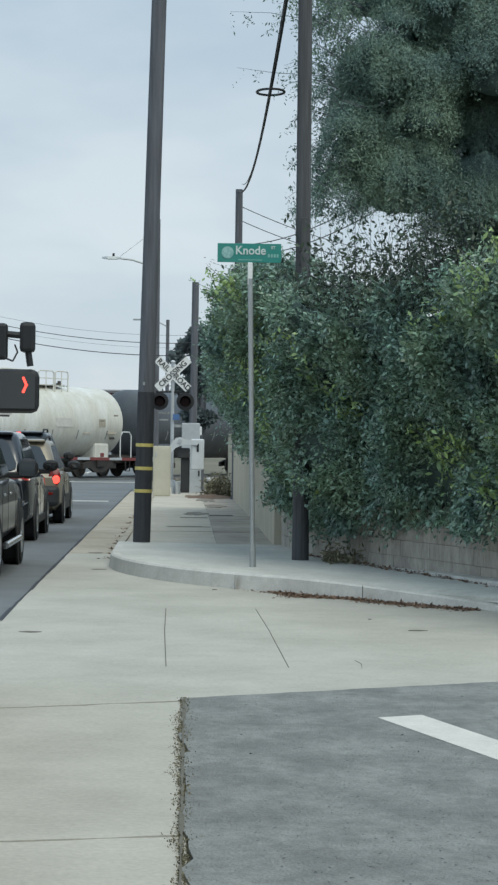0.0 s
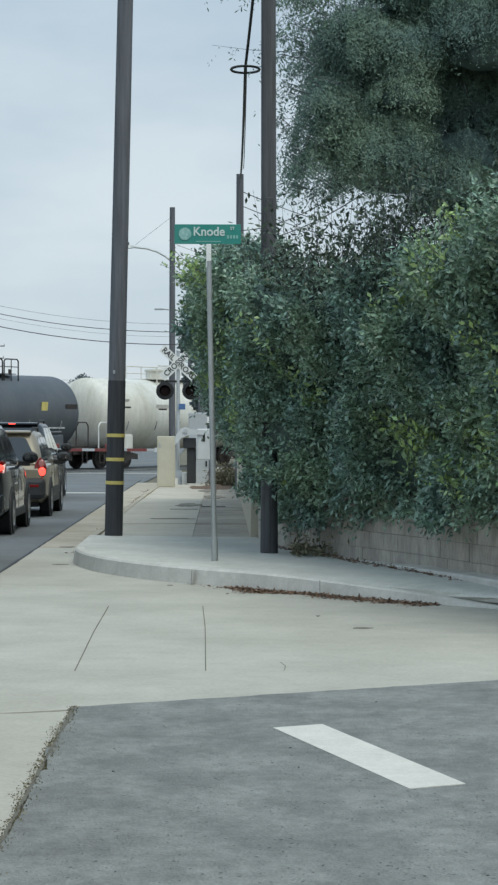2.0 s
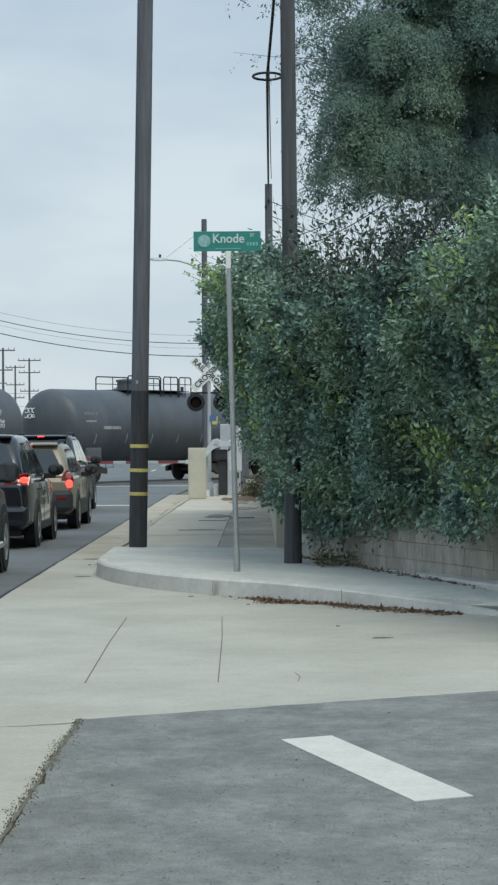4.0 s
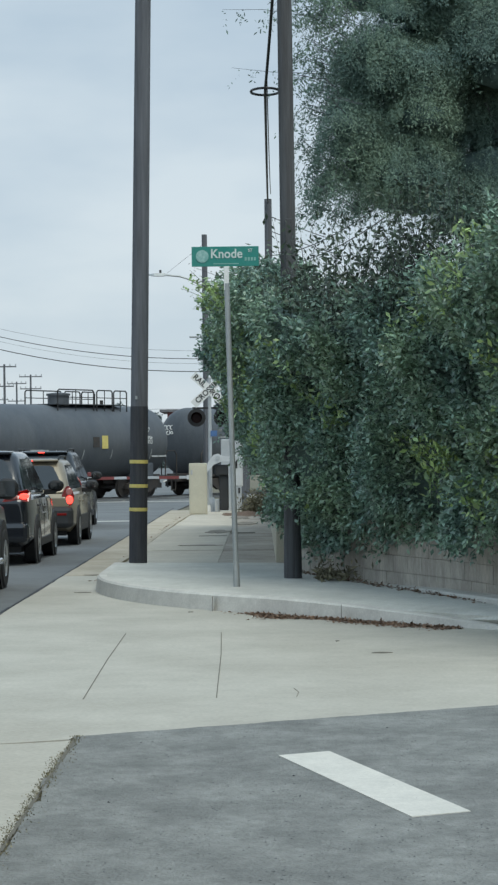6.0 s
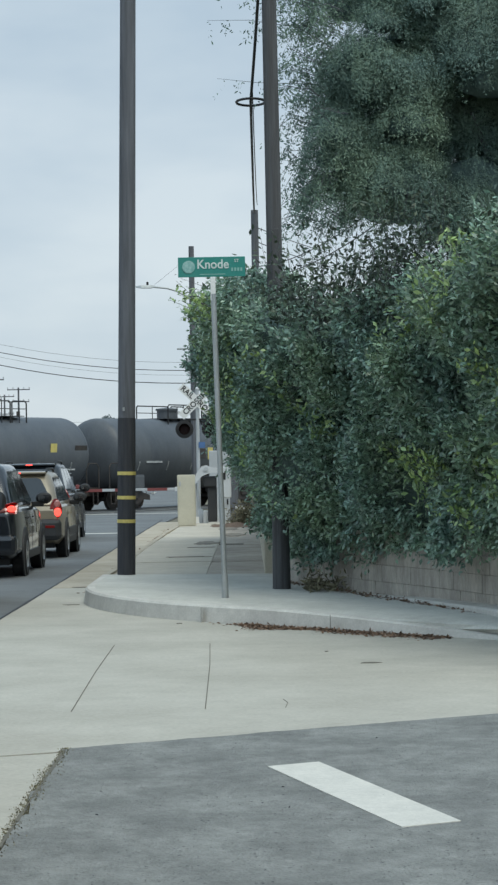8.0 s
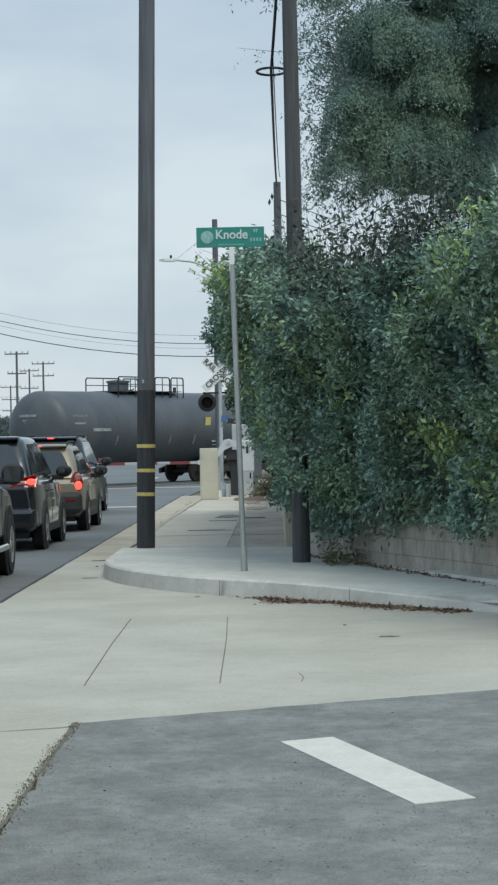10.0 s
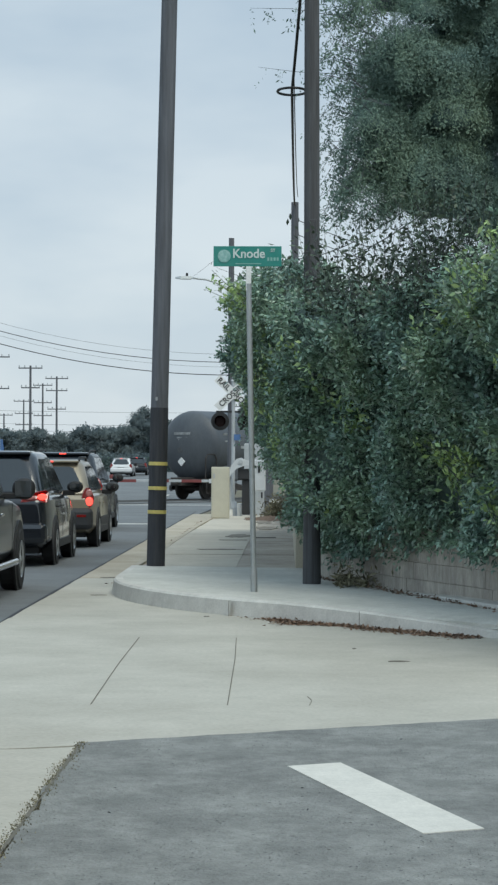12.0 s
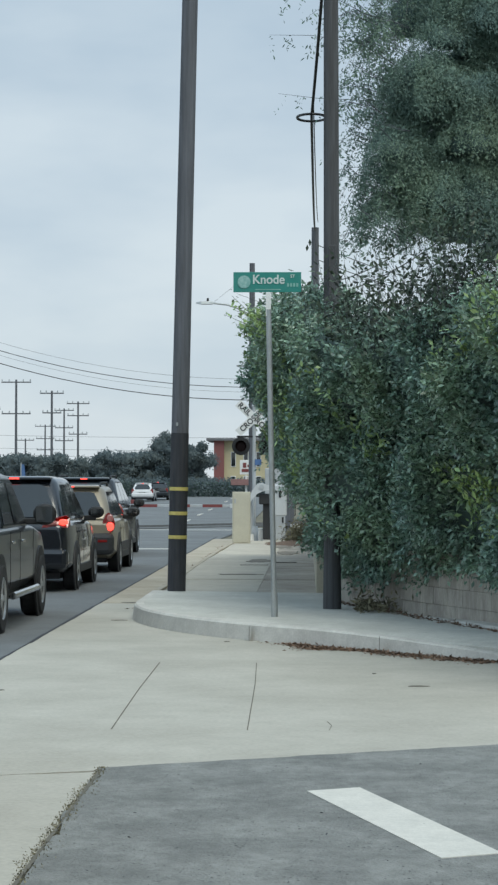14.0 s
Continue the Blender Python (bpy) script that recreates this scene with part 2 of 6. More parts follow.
M_WALL = material("mortared_block_wall", (0.47, 0.43, 0.37), 0.95, col2=(0.31, 0.28, 0.24), scale=1.6, amount=0.85, grain=35, bump=0.5, per_object=0.06, stretch=(2.2, 2.2, 0.7), mottle=0.25)
M_STUCCO = material("beige_stucco", (0.50, 0.46, 0.36), 0.9, col2=(0.40, 0.36, 0.28), scale=1.2, amount=0.7, grain=40, bump=0.3)
M_CABLE = material("black_cable", (0.02, 0.02, 0.022), 0.6, bump=0.0)
M_BUILD_TAN = material("tan_building_stucco", (0.52, 0.46, 0.29), 0.9, col2=(0.45, 0.40, 0.26), scale=0.5, amount=0.5, grain=10)
M_BUILD_RED = material("red_building_stucco", (0.22, 0.085, 0.08), 0.9, col2=(0.18, 0.075, 0.07), scale=0.5, amount=0.5, grain=10)
M_ROOF_RED = material("faded_red_roofing", (0.27, 0.15, 0.14), 0.8, grain=10)
M_ROOF = material("grey_roofing", (0.16, 0.16, 0.17), 0.8, grain=10)
M_PAINT = {
    "black": material("black_car_paint", (0.012, 0.014, 0.018), 0.2, coat=0.7, spec=0.5, bump=0.0, amount=0.2),
    "tan": material("tan_car_paint", (0.27, 0.23, 0.165), 0.32, 0.25, coat=0.5, bump=0.0, amount=0.2),
    "dark": material("dark_grey_car_paint", (0.018, 0.022, 0.027), 0.25, coat=0.3, spec=0.35, bump=0.0, amount=0.2),
    "graphite": material("graphite_car_paint", (0.014, 0.017, 0.021), 0.3, 0.0, coat=0.35, bump=0.0, amount=0.2),
    "white": material("white_car_paint", (0.7, 0.7, 0.7), 0.3, coat=0.5, bump=0.0, amount=0.2),
}


# ---- mesh helpers ----
def mesh_of(name, bm, mat, smooth=False):
    me = bpy.data.meshes.new(name)
    bm.normal_update()
    bm.to_mesh(me)
    bm.free()
    if mat:
        me.materials.append(mat)
    if smooth:
        for p in me.polygons:
            p.use_smooth = True
    return me


def part(name, bm, mat, parent=None, label="", smooth=False):
    ob = new(name, mesh_of(name, bm, mat, smooth))
    if parent:
        ob.parent = parent
    if label:
        ob["label"] = label
    return ob


def thing(name, label, category, group="", kind="", at=None):
    ob = new(name)
    ob.empty_display_size = 0.2
    tagged(ob, label, category, group, kind)
    if at:
        ob.matrix_world = at
    return ob


def box(bm, x0, x1, y0, y1, z0, z1, bevel=0.0, m=None):
    r = bmesh.ops.create_cube(bm, size=1)
    vs = r["verts"]
    for v in vs:
        v.co = Vector((x0 + (v.co.x + 0.5) * (x1 - x0), y0 + (v.co.y + 0.5) * (y1 - y0), z0 + (v.co.z + 0.5) * (z1 - z0)))
    if bevel:
        es = {e for v in vs for e in v.link_edges}
        r2 = bmesh.ops.bevel(bm, geom=list(es), offset=bevel, segments=2, affect="EDGES", profile=0.5)
        vs = list({v for f in r2["faces"] for v in f.verts} | {v for v in vs if v.is_valid})
    if m:
        bmesh.ops.transform(bm, matrix=m, verts=vs)
    return bm


def boxed(x0, x1, y0, y1, z0, z1, bevel=0.0, m=None):
    return box(bmesh.new(), x0, x1, y0, y1, z0, z1, bevel, m)


def rod(bm, a, b, r0, r1=None, seg=10, caps=True):
    a, b = Vector(a), Vector(b)
    r1 = r0 if r1 is None else r1
    q = (b - a).to_track_quat("Z", "Y").to_matrix()
    rings = []
    for p, r in ((a, r0), (b, r1)):
        rings.append([bm.verts.new(p + q @ Vector((r * math.cos(i * math.tau / seg), r * math.sin(i * math.tau / seg), 0))) for i in range(seg)])
    for i in range(seg):
        j = (i + 1) % seg
        bm.faces.new((rings[0][i], rings[0][j], rings[1][j], rings[1][i]))
    if caps:
        bm.faces.new(rings[0][::-1])
        bm.faces.new(rings[1])
    return bm


def tube(bm, pts, r, seg=8):
    for a, b in zip(pts, pts[1:]):
        rod(bm, a, b, r, seg=seg)
    return bm


def lathe(bm, profile, m=None, seg=24):
    """profile: (radius, height) pairs about the z axis."""
    rings = []
    for r, h in profile:
        if r < 1e-5:
            rings.append([bm.verts.new((0, 0, h))])
        else:
            rings.append([bm.verts.new((r * math.cos(i * math.tau / seg), r * math.sin(i * math.tau / seg), h)) for i in range(seg)])
    for a, b in zip(rings, rings[1:]):
        for i in range(seg):
            j = (i + 1) % seg
            if len(a) == 1 and len(b) == 1:
                continue
            if len(a) == 1:
                bm.faces.new((a[0], b[j], b[i]))
            elif len(b) == 1:
                bm.faces.new((a[i], a[j], b[0]))
            else:
                bm.faces.new((a[i], a[j], b[j], b[i]))
    if m:
        bmesh.ops.transform(bm, matrix=m, verts=[v for ring in rings for v in ring])
    return bm


def slab(bm, pts, z0, z1):
    """An upright prism on a plan outline."""
    lo = [bm.verts.new((x, y, z0)) for x, y in pts]
    hi = [bm.verts.new((x, y, z1)) for x, y in pts]
    bm.faces.new(lo[::-1])
    bm.faces.new(hi)
    for i in range(len(pts)):
        j = (i + 1) % len(pts)
        bm.faces.new((lo[i], lo[j], hi[j], hi[i]))
    bmesh.ops.recalc_face_normals(bm, faces=bm.faces[:])
    return bm


def loft(bm, sections, caps=True):
    """Closed rings of equal length joined in order."""
    rings = [[bm.verts.new(p) for p in s] for s in sections]
    n = len(rings[0])
    for a, b in zip(rings, rings[1:]):
        for i in range(n):
            j = (i + 1) % n
            bm.faces.new((a[i], a[j], b[j], b[i]))
    if caps:
        bm.faces.new(rings[0][::-1])
        bm.faces.new(rings[-1])
    bmesh.ops.recalc_face_normals(bm, faces=bm.faces[:])
    return bm


def leaf_mesh(name, pos, size, mat, rng, up=None, long=1.6, droop=0.0, face=None, flat=1.0, aim=None):
    """Many small pointed leaves, each a folded four-cornered blade, at the places pos."""
    n = len(pos)
    d = rng.normal(size=(n, 3))
    if droop:
        d[:, 2] -= droop
    if aim is not None:
        d = d * 0.8 + aim
    d[:, 2] *= flat
    d /= np.linalg.norm(d, axis=1)[:, None]
    nn = rng.normal(size=(n, 3))
    nn[:, :2] *= flat
    if face is not None:
        nn = nn * 0.75 + face
    side = np.cross(d, nn)
    side /= np.linalg.norm(side, axis=1)[:, None] + 1e-9
    nor = np.cross(side, d)
    s = (size * rng.uniform(0.6, 1.35, n))[:, None]
    a = pos
    b = pos + d * s * 0.5 * long + side * s * 0.36 + nor * s * 0.06
    c = pos + d * s * long
    e = pos + d * s * 0.5 * long - side * s * 0.36 + nor * s * 0.06
    co = np.stack([a, b, c, e], 1).reshape(-1, 3)
    me = bpy.data.meshes.new(name)
    me.vertices.add(4 * n)
    me.vertices.foreach_set("co", co.astype(np.float32).ravel())
    me.loops.add(4 * n)
    me.loops.foreach_set("vertex_index", np.arange(4 * n, dtype=np.int32))
    me.polygons.add(n)
    me.polygons.foreach_set("loop_start", np.arange(0, 4 * n, 4, dtype=np.int32))
    me.update(calc_edges=True)
    me.validate()
    me.materials.append(mat)
    return me


def text_part(body, size, m, mat, parent, name="lettering", squeeze=1.0, depth=0.002):
    cu = bpy.data.curves.new(name, "FONT")
    cu.body, cu.size, cu.extrude, cu.align_x, cu.align_y = body, size, depth, "CENTER", "CENTER"
    cu.offset = size * 0.018
    tmp = new(name, cu)
    bpy.context.view_layer.update()
    me = bpy.data.meshes.new_from_object(tmp.evaluated_get(bpy.context.evaluated_depsgraph_get()))
    bpy.data.objects.remove(tmp)
    bpy.data.curves.remove(cu)
    me.transform(Matrix.Diagonal((squeeze, 1, 1, 1)))
    me.materials.clear()
    me.materials.append(mat)
    ob = new(name, me)
    ob.parent, ob.matrix_basis = parent, m
    return ob


def clumps(rng, centres, radii, n):
    """Places scattered through ragged balls, denser towards their skins."""
    k = rng.integers(0, len(centres), n)
    d = rng.normal(size=(n, 3))
    d /= np.linalg.norm(d, axis=1)[:, None]
    r = rng.uniform(0.35, 1.0, n) ** 0.5
    return centres[k] + d * (r * radii[k])[:, None] * np.array([1, 1, 0.85])


# ---- ground, road, kerb and sidewalk ----
def structure(name, bm, mat, label, category="ground", smooth=False):
    return tagged(part(name, bm, mat, smooth=smooth), label, category, kind="structure")


EDGE_X = -2.98          # asphalt meets the gutter
KERB_X = -2.26          # face of the kerb along the main road
TRACK_AT, TRACK_DEG = Vector((-8.4, 100.8, -0.342)), 57.0
TRACK_M = Matrix.Translation(TRACK_AT) @ Matrix.Rotation(radians(TRACK_DEG), 4, "Z")


def road_z(y):
    """The road falls gently towards the railway and rises again beyond it."""
    return float(np.interp(y, (58, 98, 106, 140, 200), (0.0, -0.34, -0.34, 0.0, 0.7)))


def sheet(x0, x1, ys, depth, lift=0.0):
    """A long slab whose top follows the road's rise and fall."""
    return loft(bmesh.new(), [[(x0, y, road_z(y) + lift - depth), (x1, y, road_z(y) + lift - depth), (x1, y, road_z(y) + lift), (x0, y, road_z(y) + lift)] for y in ys])


def kerb_line(back=0.0):
    """Foot of the kerb from far along the road, round the corner and into the side street; back moves it into the sidewalk."""
    out = []
    for y in (52.6, 48.0, 42.0, 36.0, 31.0):
        out.append((KERB_X + back, y))
    r, cx, cy = 7.2, KERB_X + 7.2, 28.3
    for i in range(13):
        a = radians(180 + 43 * i / 12)
        out.append((cx + (r - back) * math.cos(a), cy + (r - back) * math.sin(a)))
    dx, dy = math.cos(radians(-47)), math.sin(radians(-47))
    x0, y0 = out[-1]
    for s in (0.4, 0.8, 1.2, 1.6, 2.0, 2.4, 2.8, 3.2, 3.6, 4.2, 5.5, 8.5):
        out.append((x0 + dx * s, y0 + dy * s))
    return out


def kerb_height(i, n):
    """Full height round the corner, down to a flush ramp in the side street."""
    tail = max(0, i - (n - 12))
    return (0.12, 0.13, 0.15, 0.15)[i] if i < 4 else 0.02 + 0.17 * max(0.0, 1.0 - (tail / 9.0) ** 1.5)


def build_ground():
    ys = (58, 70, 84, 98, 106, 120, 140, 170, 200)
    structure("ground", sheet(-900, 900, (-300,) + ys + (2500,), 0.5, -0.05), M_GROUND, "dry earth and scrub beside the railway")
    structure("road", sheet(-16.5, EDGE_X, (-60,) + ys + (300,), 0.3), M_ASPHALT, "grey asphalt road running to the level crossing", "road")
    # the ground under the gutter, with open joints between the slabs
    bm = bmesh.new()
    slab(bm, [(EDGE_X + 0.002, -60), (14, -60), (14, 31), (EDGE_X + 0.002, 31)], -0.3, -0.02)
    structure("gutter_base", bm, M_CRACK, "dirt under the concrete gutter joints")
    rngl = random.Random(4)
    apron = thing("gutter", "pale worn concrete gutter and corner apron with dirty joints", "gutter", kind="structure")
    g = 0.012

    def ragged(a, b, n, amp):
        return [(a[0] + (b[0] - a[0]) * i / n + rngl.uniform(-amp, amp), a[1] + (b[1] - a[1]) * i / n + rngl.uniform(-amp, amp)) for i in range(n + 1)]

    x0 = EDGE_X + 0.004
    part("concrete_slab", slab(bmesh.new(), [(x0, -58), (-1.17, -58), (-1.17, 3.4)] + [(x0, 3.3)], -0.02, 0.0), M_CONCRETE, apron)
    part("concrete_slab", slab(bmesh.new(), [(x0, 3.3 + g), (-1.17, 3.4 + g)] + ragged((-1.19, 8.165), (x0, 7.785), 14, 0.018), -0.02, 0.0), M_CONCRETE, apron)
    part("concrete_slab", slab(bmesh.new(), ragged((x0, 7.82), (-1.19, 8.20), 10, 0.012) + ragged((-1.22, 13.02), (x0, 12.32), 16, 0.03), -0.02, 0.0), M_CONCRETE, apron)
    part("concrete_slab", slab(bmesh.new(), ragged((x0, 12.37), (-1.22, 13.07), 10, 0.012) + [(14, 20.7), (14, 31), (x0, 31)], -0.02, 0.0), M_CONCRETE, apron)
    for y0, y1 in ((31.0, 40.0), (40.0, 49.0), (49.0, 58.0), (58.0, 68.0)):
        part("concrete_slab", slab(bmesh.new(), [(x0, y0 + g), (KERB_X + 0.05, y0 + g), (KERB_X + 0.05, y1), (x0, y1)], -0.3, 0.0), M_GUTTER, apron)
    # side street asphalt, its ragged edge along the gutter
    rngl.seed(9)
    edge = ragged((-1.16, 3.0), (-1.23, 13.1), 46, 0.03)
    outline = [(-1.1, -58)] + edge + ragged((-1.1, 13.14), (1.6, 14.5), 30, 0.012) + [(14, 20.6), (14, -58)]
    structure("side_street", slab(bmesh.new(), outline, -0.02, 0.014), M_ASPHALT_OLD, "worn grey asphalt of the side street", "road")
    # dead grass and dirt caught along the ragged edge
    rng = np.random.default_rng(5)
    n = 15000
    t = rng.uniform(0, 1, n) ** 1.3
    y = 13.1 - t * 10
    wide = 0.012 + 0.022 * np.clip(noise_1d(y * 1.3, rng), 0, 1)
    pos = np.stack([-1.2 - 0.02 * t + rng.normal(0, 1, n) * wide, y, rng.uniform(-0.01, 0.012, n)], 1)
    bm = bmesh.new()
    y = 3.0
    while y < 13.0:
        y1 = min(y + rngl.uniform(0.06, 0.25), 13.05)
        x = -1.21 - 0.02 * (13.1 - y) / 10
        a, b = rngl.uniform(0.002, 0.014), rngl.uniform(0.002, 0.014)
        slab(bm, [(x - a, y), (x + b, y), (x + a, y1), (x - b, y1)], -0.01, 0.0165)
        y = y1
    structure("edge_crack", bm, M_CRACK, "dark ragged crack between the gutter and the asphalt", "crack")
    tagged(new("edge_weeds", leaf_mesh("edge_weeds", pos, 0.009, M_MOSS, rng)), "dry dead grass caught along the asphalt edge", "grass", kind="stuff")
    # cracks and patches lying on the concrete
    for name, pts, w, mat in (("crack", [(-1.40, 20.8), (-1.39, 18.2), (-1.35, 15.2)], 0.0035, M_CRACK), ("crack", [(-0.47, 20.8), (-0.43, 18.6), (-0.40, 15.2)], 0.003, M_CRACK),
                              ("crack", [(0.17, 15.2), (0.19, 15.5), (0.16, 15.75)], 0.0015, M_CRACK)):
        bm = bmesh.new()
        for a, b in zip(pts, pts[1:]):
            slab(bm, [(a[0] - w, a[1]), (a[0] + w, a[1]), (b[0] + w, b[1]), (b[0] - w, b[1])], -0.001, 0.003)
        structure(name, bm, mat, "thin dark crack in the pale concrete apron", "crack")
    for cx, cy, a, b in ((0.96, 18.5, 0.10, 0.07), (-0.86, 23.58, 0.035, 0.05), (-1.03, 12.46, 0.07, 0.05), (0.62, 19.7, 0.02, 0.06), (-2.35, 27.2, 0.12, 0.08), (-2.55, 31.2, 0.12, 0.12), (-2.6, 18.0, 0.1, 0.08), (2.45, 21.1, 0.2, 0.12)):
        pts = [(cx + a * math.cos(k) * rngl.uniform(0.6, 1.1), cy + b * math.sin(k) * rngl.uniform(0.5, 1.1)) for k in np.linspace(0, math.tau, 11)[:-1]]
        structure("dark_patch", slab(bmesh.new(), pts, -0.001, 0.0035), M_CRACK, "small dark tar patch on the pavement", "patch")
    # grit and small chips on the worn asphalt
    y = rng.uniform(4.5, 14, 2600)
    pos = np.stack([-1.1 + rng.uniform(0, 1, 2600) ** 0.8 * (1.6 + y * 0.16), y, np.full(2600, 0.0152)], 1)
    pos = pos[(pos[:, 1] < 12.9 + (pos[:, 0] + 1.1) * 0.5) & (np.clip(noise_1d(pos[:, 0] * 2.3 + pos[:, 1] * 0.7, rng), 0, 1) > 0.35)]
    tagged(new("asphalt_grit", leaf_mesh("asphalt_grit", pos, 0.011, M_TAR, rng, flat=0.02)), "dark grit and chips on the worn asphalt", "grit", kind="stuff")
    # painted lines
    for pts, lab in (([(0.015, 12.13), (0.31, 12.28), (0.915, 10.17), (0.625, 10.03)], "white limit line on the side street asphalt"),):
        structure("limit_line", slab(bmesh.new(), pts, 0.005, 0.018), M_LINE, lab, "line")
    structure("stop_line", slab(bmesh.new(), [(-9.0, 57.0), (-3.3, 57.0), (-3.3, 57.5), (-9.0, 57.5)], 0.0, 0.004), M_LINE, "white stop line before the level crossing", "line")
    structure("stop_line", slab(bmesh.new(), [(-9.0, 97.0), (-3.0, 97.0), (-3.0, 97.6), (-9.0, 97.6)], -0.4, -0.326), M_LINE, "white stop line beyond the level crossing", "line")
    for k in range(7):
        y = 100 + k * 14
        structure("lane_dash", slab(bmesh.new(), [(-6.6, y), (-6.45, y), (-6.45, y + 5), (-6.6, y + 5)], -0.4, max(road_z(y), road_z(y + 5)) + 0.004), M_LINE, "white lane dash on the far road", "line")


def noise_1d(v, rng):
    return np.array([noise.noise(Vector((float(a), 3.7, 1.2))) * 1.6 + 0.5 for a in v])


def wall_pts():
    return [(0.12, 64.0), (0.12, 44.0), (0.14, 36.0), (0.25, 31.0), (0.58, 28.2), (1.3, 25.9), (2.0, 24.0), (2.65, 21.9), (3.3, 19.6), (4.2, 16.4)]


def along(pts, f):
    """The point at the share f of a plan line, and its direction."""
    ls = [math.dist(a, b) for a, b in zip(pts, pts[1:])]
    d = f * sum(ls)
    for (a, b), l in zip(zip(pts, pts[1:]), ls):
        if d <= l or b == pts[-1]:
            k = min(d / l, 1.0)
            return (a[0] + (b[0] - a[0]) * k, a[1] + (b[1] - a[1]) * k), ((b[0] - a[0]) / l, (b[1] - a[1]) / l)
        d -= l


def build_sidewalk():
    front, back = kerb_line(), kerb_line(0.15)
    n = len(front)
    bm = bmesh.new()
    rows = []
    for i, (f, b) in enumerate(zip(front, back)):
        h = kerb_height(i, n)
        rows.append([(f[0], f[1], -0.05), (f[0] + (b[0] - f[0]) * 0.2, f[1] + (b[1] - f[1]) * 0.2, h * 0.88), (f[0] + (b[0] - f[0]) * 0.36, f[1] + (b[1] - f[1]) * 0.36, h), (b[0], b[1], h + 0.001), (b[0], b[1], -0.05)])
    loft(bm, rows)
    kb = structure("kerb", bm, M_KERB, "pale concrete kerb curving round the corner", "kerb", smooth=False)
    kb.data.materials.append(M_GUTTER)
    for p in kb.data.polygons:
        p.material_index = 1 if p.center.y > 31.2 else 0
    for px, py in ((-0.62, 23.66), (0.75, 22.1)):
        structure("kerb_joint", boxed(px - 0.002, px + 0.002, py - 0.012, py + 0.06, 0.0, 0.165), M_CRACK, "dark joint across the kerb", "joint")
    # far kerb up to the crossing
    structure("kerb", loft(bmesh.new(), [[(KERB_X, y, -0.3), (KERB_X + 0.15, y, -0.3), (KERB_X + 0.15, y, z), (KERB_X + 0.03, y, z), (KERB_X, y, z - 0.03)] for y, z in ((52.6, 0.12), (60.0, 0.06), (66.0, 0.03), (74.0, -0.1))]), M_GUTTER, "pale concrete kerb beside the road", "kerb")
    base = thing("pavement", "grey concrete sidewalk flags with dark joints", "sidewalk", kind="structure")
    # flags beyond the corner
    y, k = 31.0, 0
    rngl = random.Random(2)
    while y < 72:
        y1 = y + (1.5 if k % 3 else 3.2)
        dz = -0.0065 * max(0.0, y - 42)
        part("paving_flag", slab(bmesh.new(), [(KERB_X + 0.155, y + 0.0025), (-0.72, y + 0.0025), (-0.72, y1 - 0.0025), (KERB_X + 0.155, y1 - 0.0025)], -0.35, 0.146 + dz + rngl.uniform(-0.004, 0.004)), M_WALK, base)
        part("paving_flag", slab(bmesh.new(), [(-0.715, y + 0.003), (0.16, y + 0.003), (0.16, y1 - 0.003), (-0.715, y1 - 0.003)], -0.35, 0.143 + dz + rngl.uniform(-0.006, 0.004)), M_WALK_OLD, base)
        y, k = y1, k + 1
    # the newer corner, one smooth pour following the kerb
    idx = [i for i in range(n) if front[i][1] <= 31.01]
    fr = [(back[i][0], back[i][1], kerb_height(i, n)) for i in idx]
    wp = [(0.25, 31.0), (0.58, 28.2), (1.3, 25.9), (2.0, 24.0), (2.65, 21.9), (3.3, 19.6), (4.2, 16.4)]
    bm = bmesh.new()
    strip = []
    for j, p in enumerate(fr):
        f = j / (len(fr) - 1)
        w, _ = along(wp, min(1.0, f ** 1.15))
        strip.append([(p[0] + (w[0] - p[0]) * s, p[1] + (w[1] - p[1]) * s, p[2] + (0.16 - p[2]) * min(1, s * 1.2)) for s in (0, 0.3, 0.6, 1.0)])
    grid = [[bm.verts.new(c) for c in r] for r in strip]
    for a, b in zip(grid, grid[1:]):
        for i in range(3):
            bm.faces.new((a[i], a[i + 1], b[i + 1], b[i]))
    bmesh.ops.recalc_face_normals(bm, faces=bm.faces[:])
    if sum(f.normal.z for f in bm.faces) < 0:
        bmesh.ops.reverse_faces(bm, faces=bm.faces[:])
    r = bmesh.ops.extrude_face_region(bm, geom=bm.faces[:])
    for v in r["geom"]:
        if isinstance(v, bmesh.types.BMVert):
            v.co.z = -0.05
    bmesh.ops.recalc_face_normals(bm, faces=bm.faces[:])
    part("corner_pour", bm, M_POUR, base, "newer smooth concrete at the street corner")
    structure("sidewalk_bed", boxed(KERB_X + 0.16, 6.0, 31.0, 48.0, -0.3, 0.10), M_CRACK, "dirt bed under the sidewalk flags")
    for x0, x1, y0, y1 in ((-1.5, -0.74, 37.47, 37.53), (-1.3, -0.75, 41.9, 42.1), (-0.7, -0.2, 43.4, 43.6)):
        structure("dirt_streak", boxed(x0, x1, y0, y1, 0.14, 0.152), M_CRACK, "dark dirt in a sidewalk joint", "dirt")
    k = random.Random(12)
    for cx, cy, a, b in ((-0.98, 44.6, 0.34, 1.1), (-0.45, 51.0, 0.3, 1.2), (-0.62, 57.2, 0.32, 1.4), (-1.2, 37.6, 0.4, 0.16)):
        pts = [(cx + a * math.cos(q) * k.uniform(0.55, 1.1), cy + b * math.sin(q) * k.uniform(0.55, 1.1)) for q in np.linspace(0, math.tau, 19)[:-1]]
        dz = -0.0065 * max(0.0, cy - b - 42)
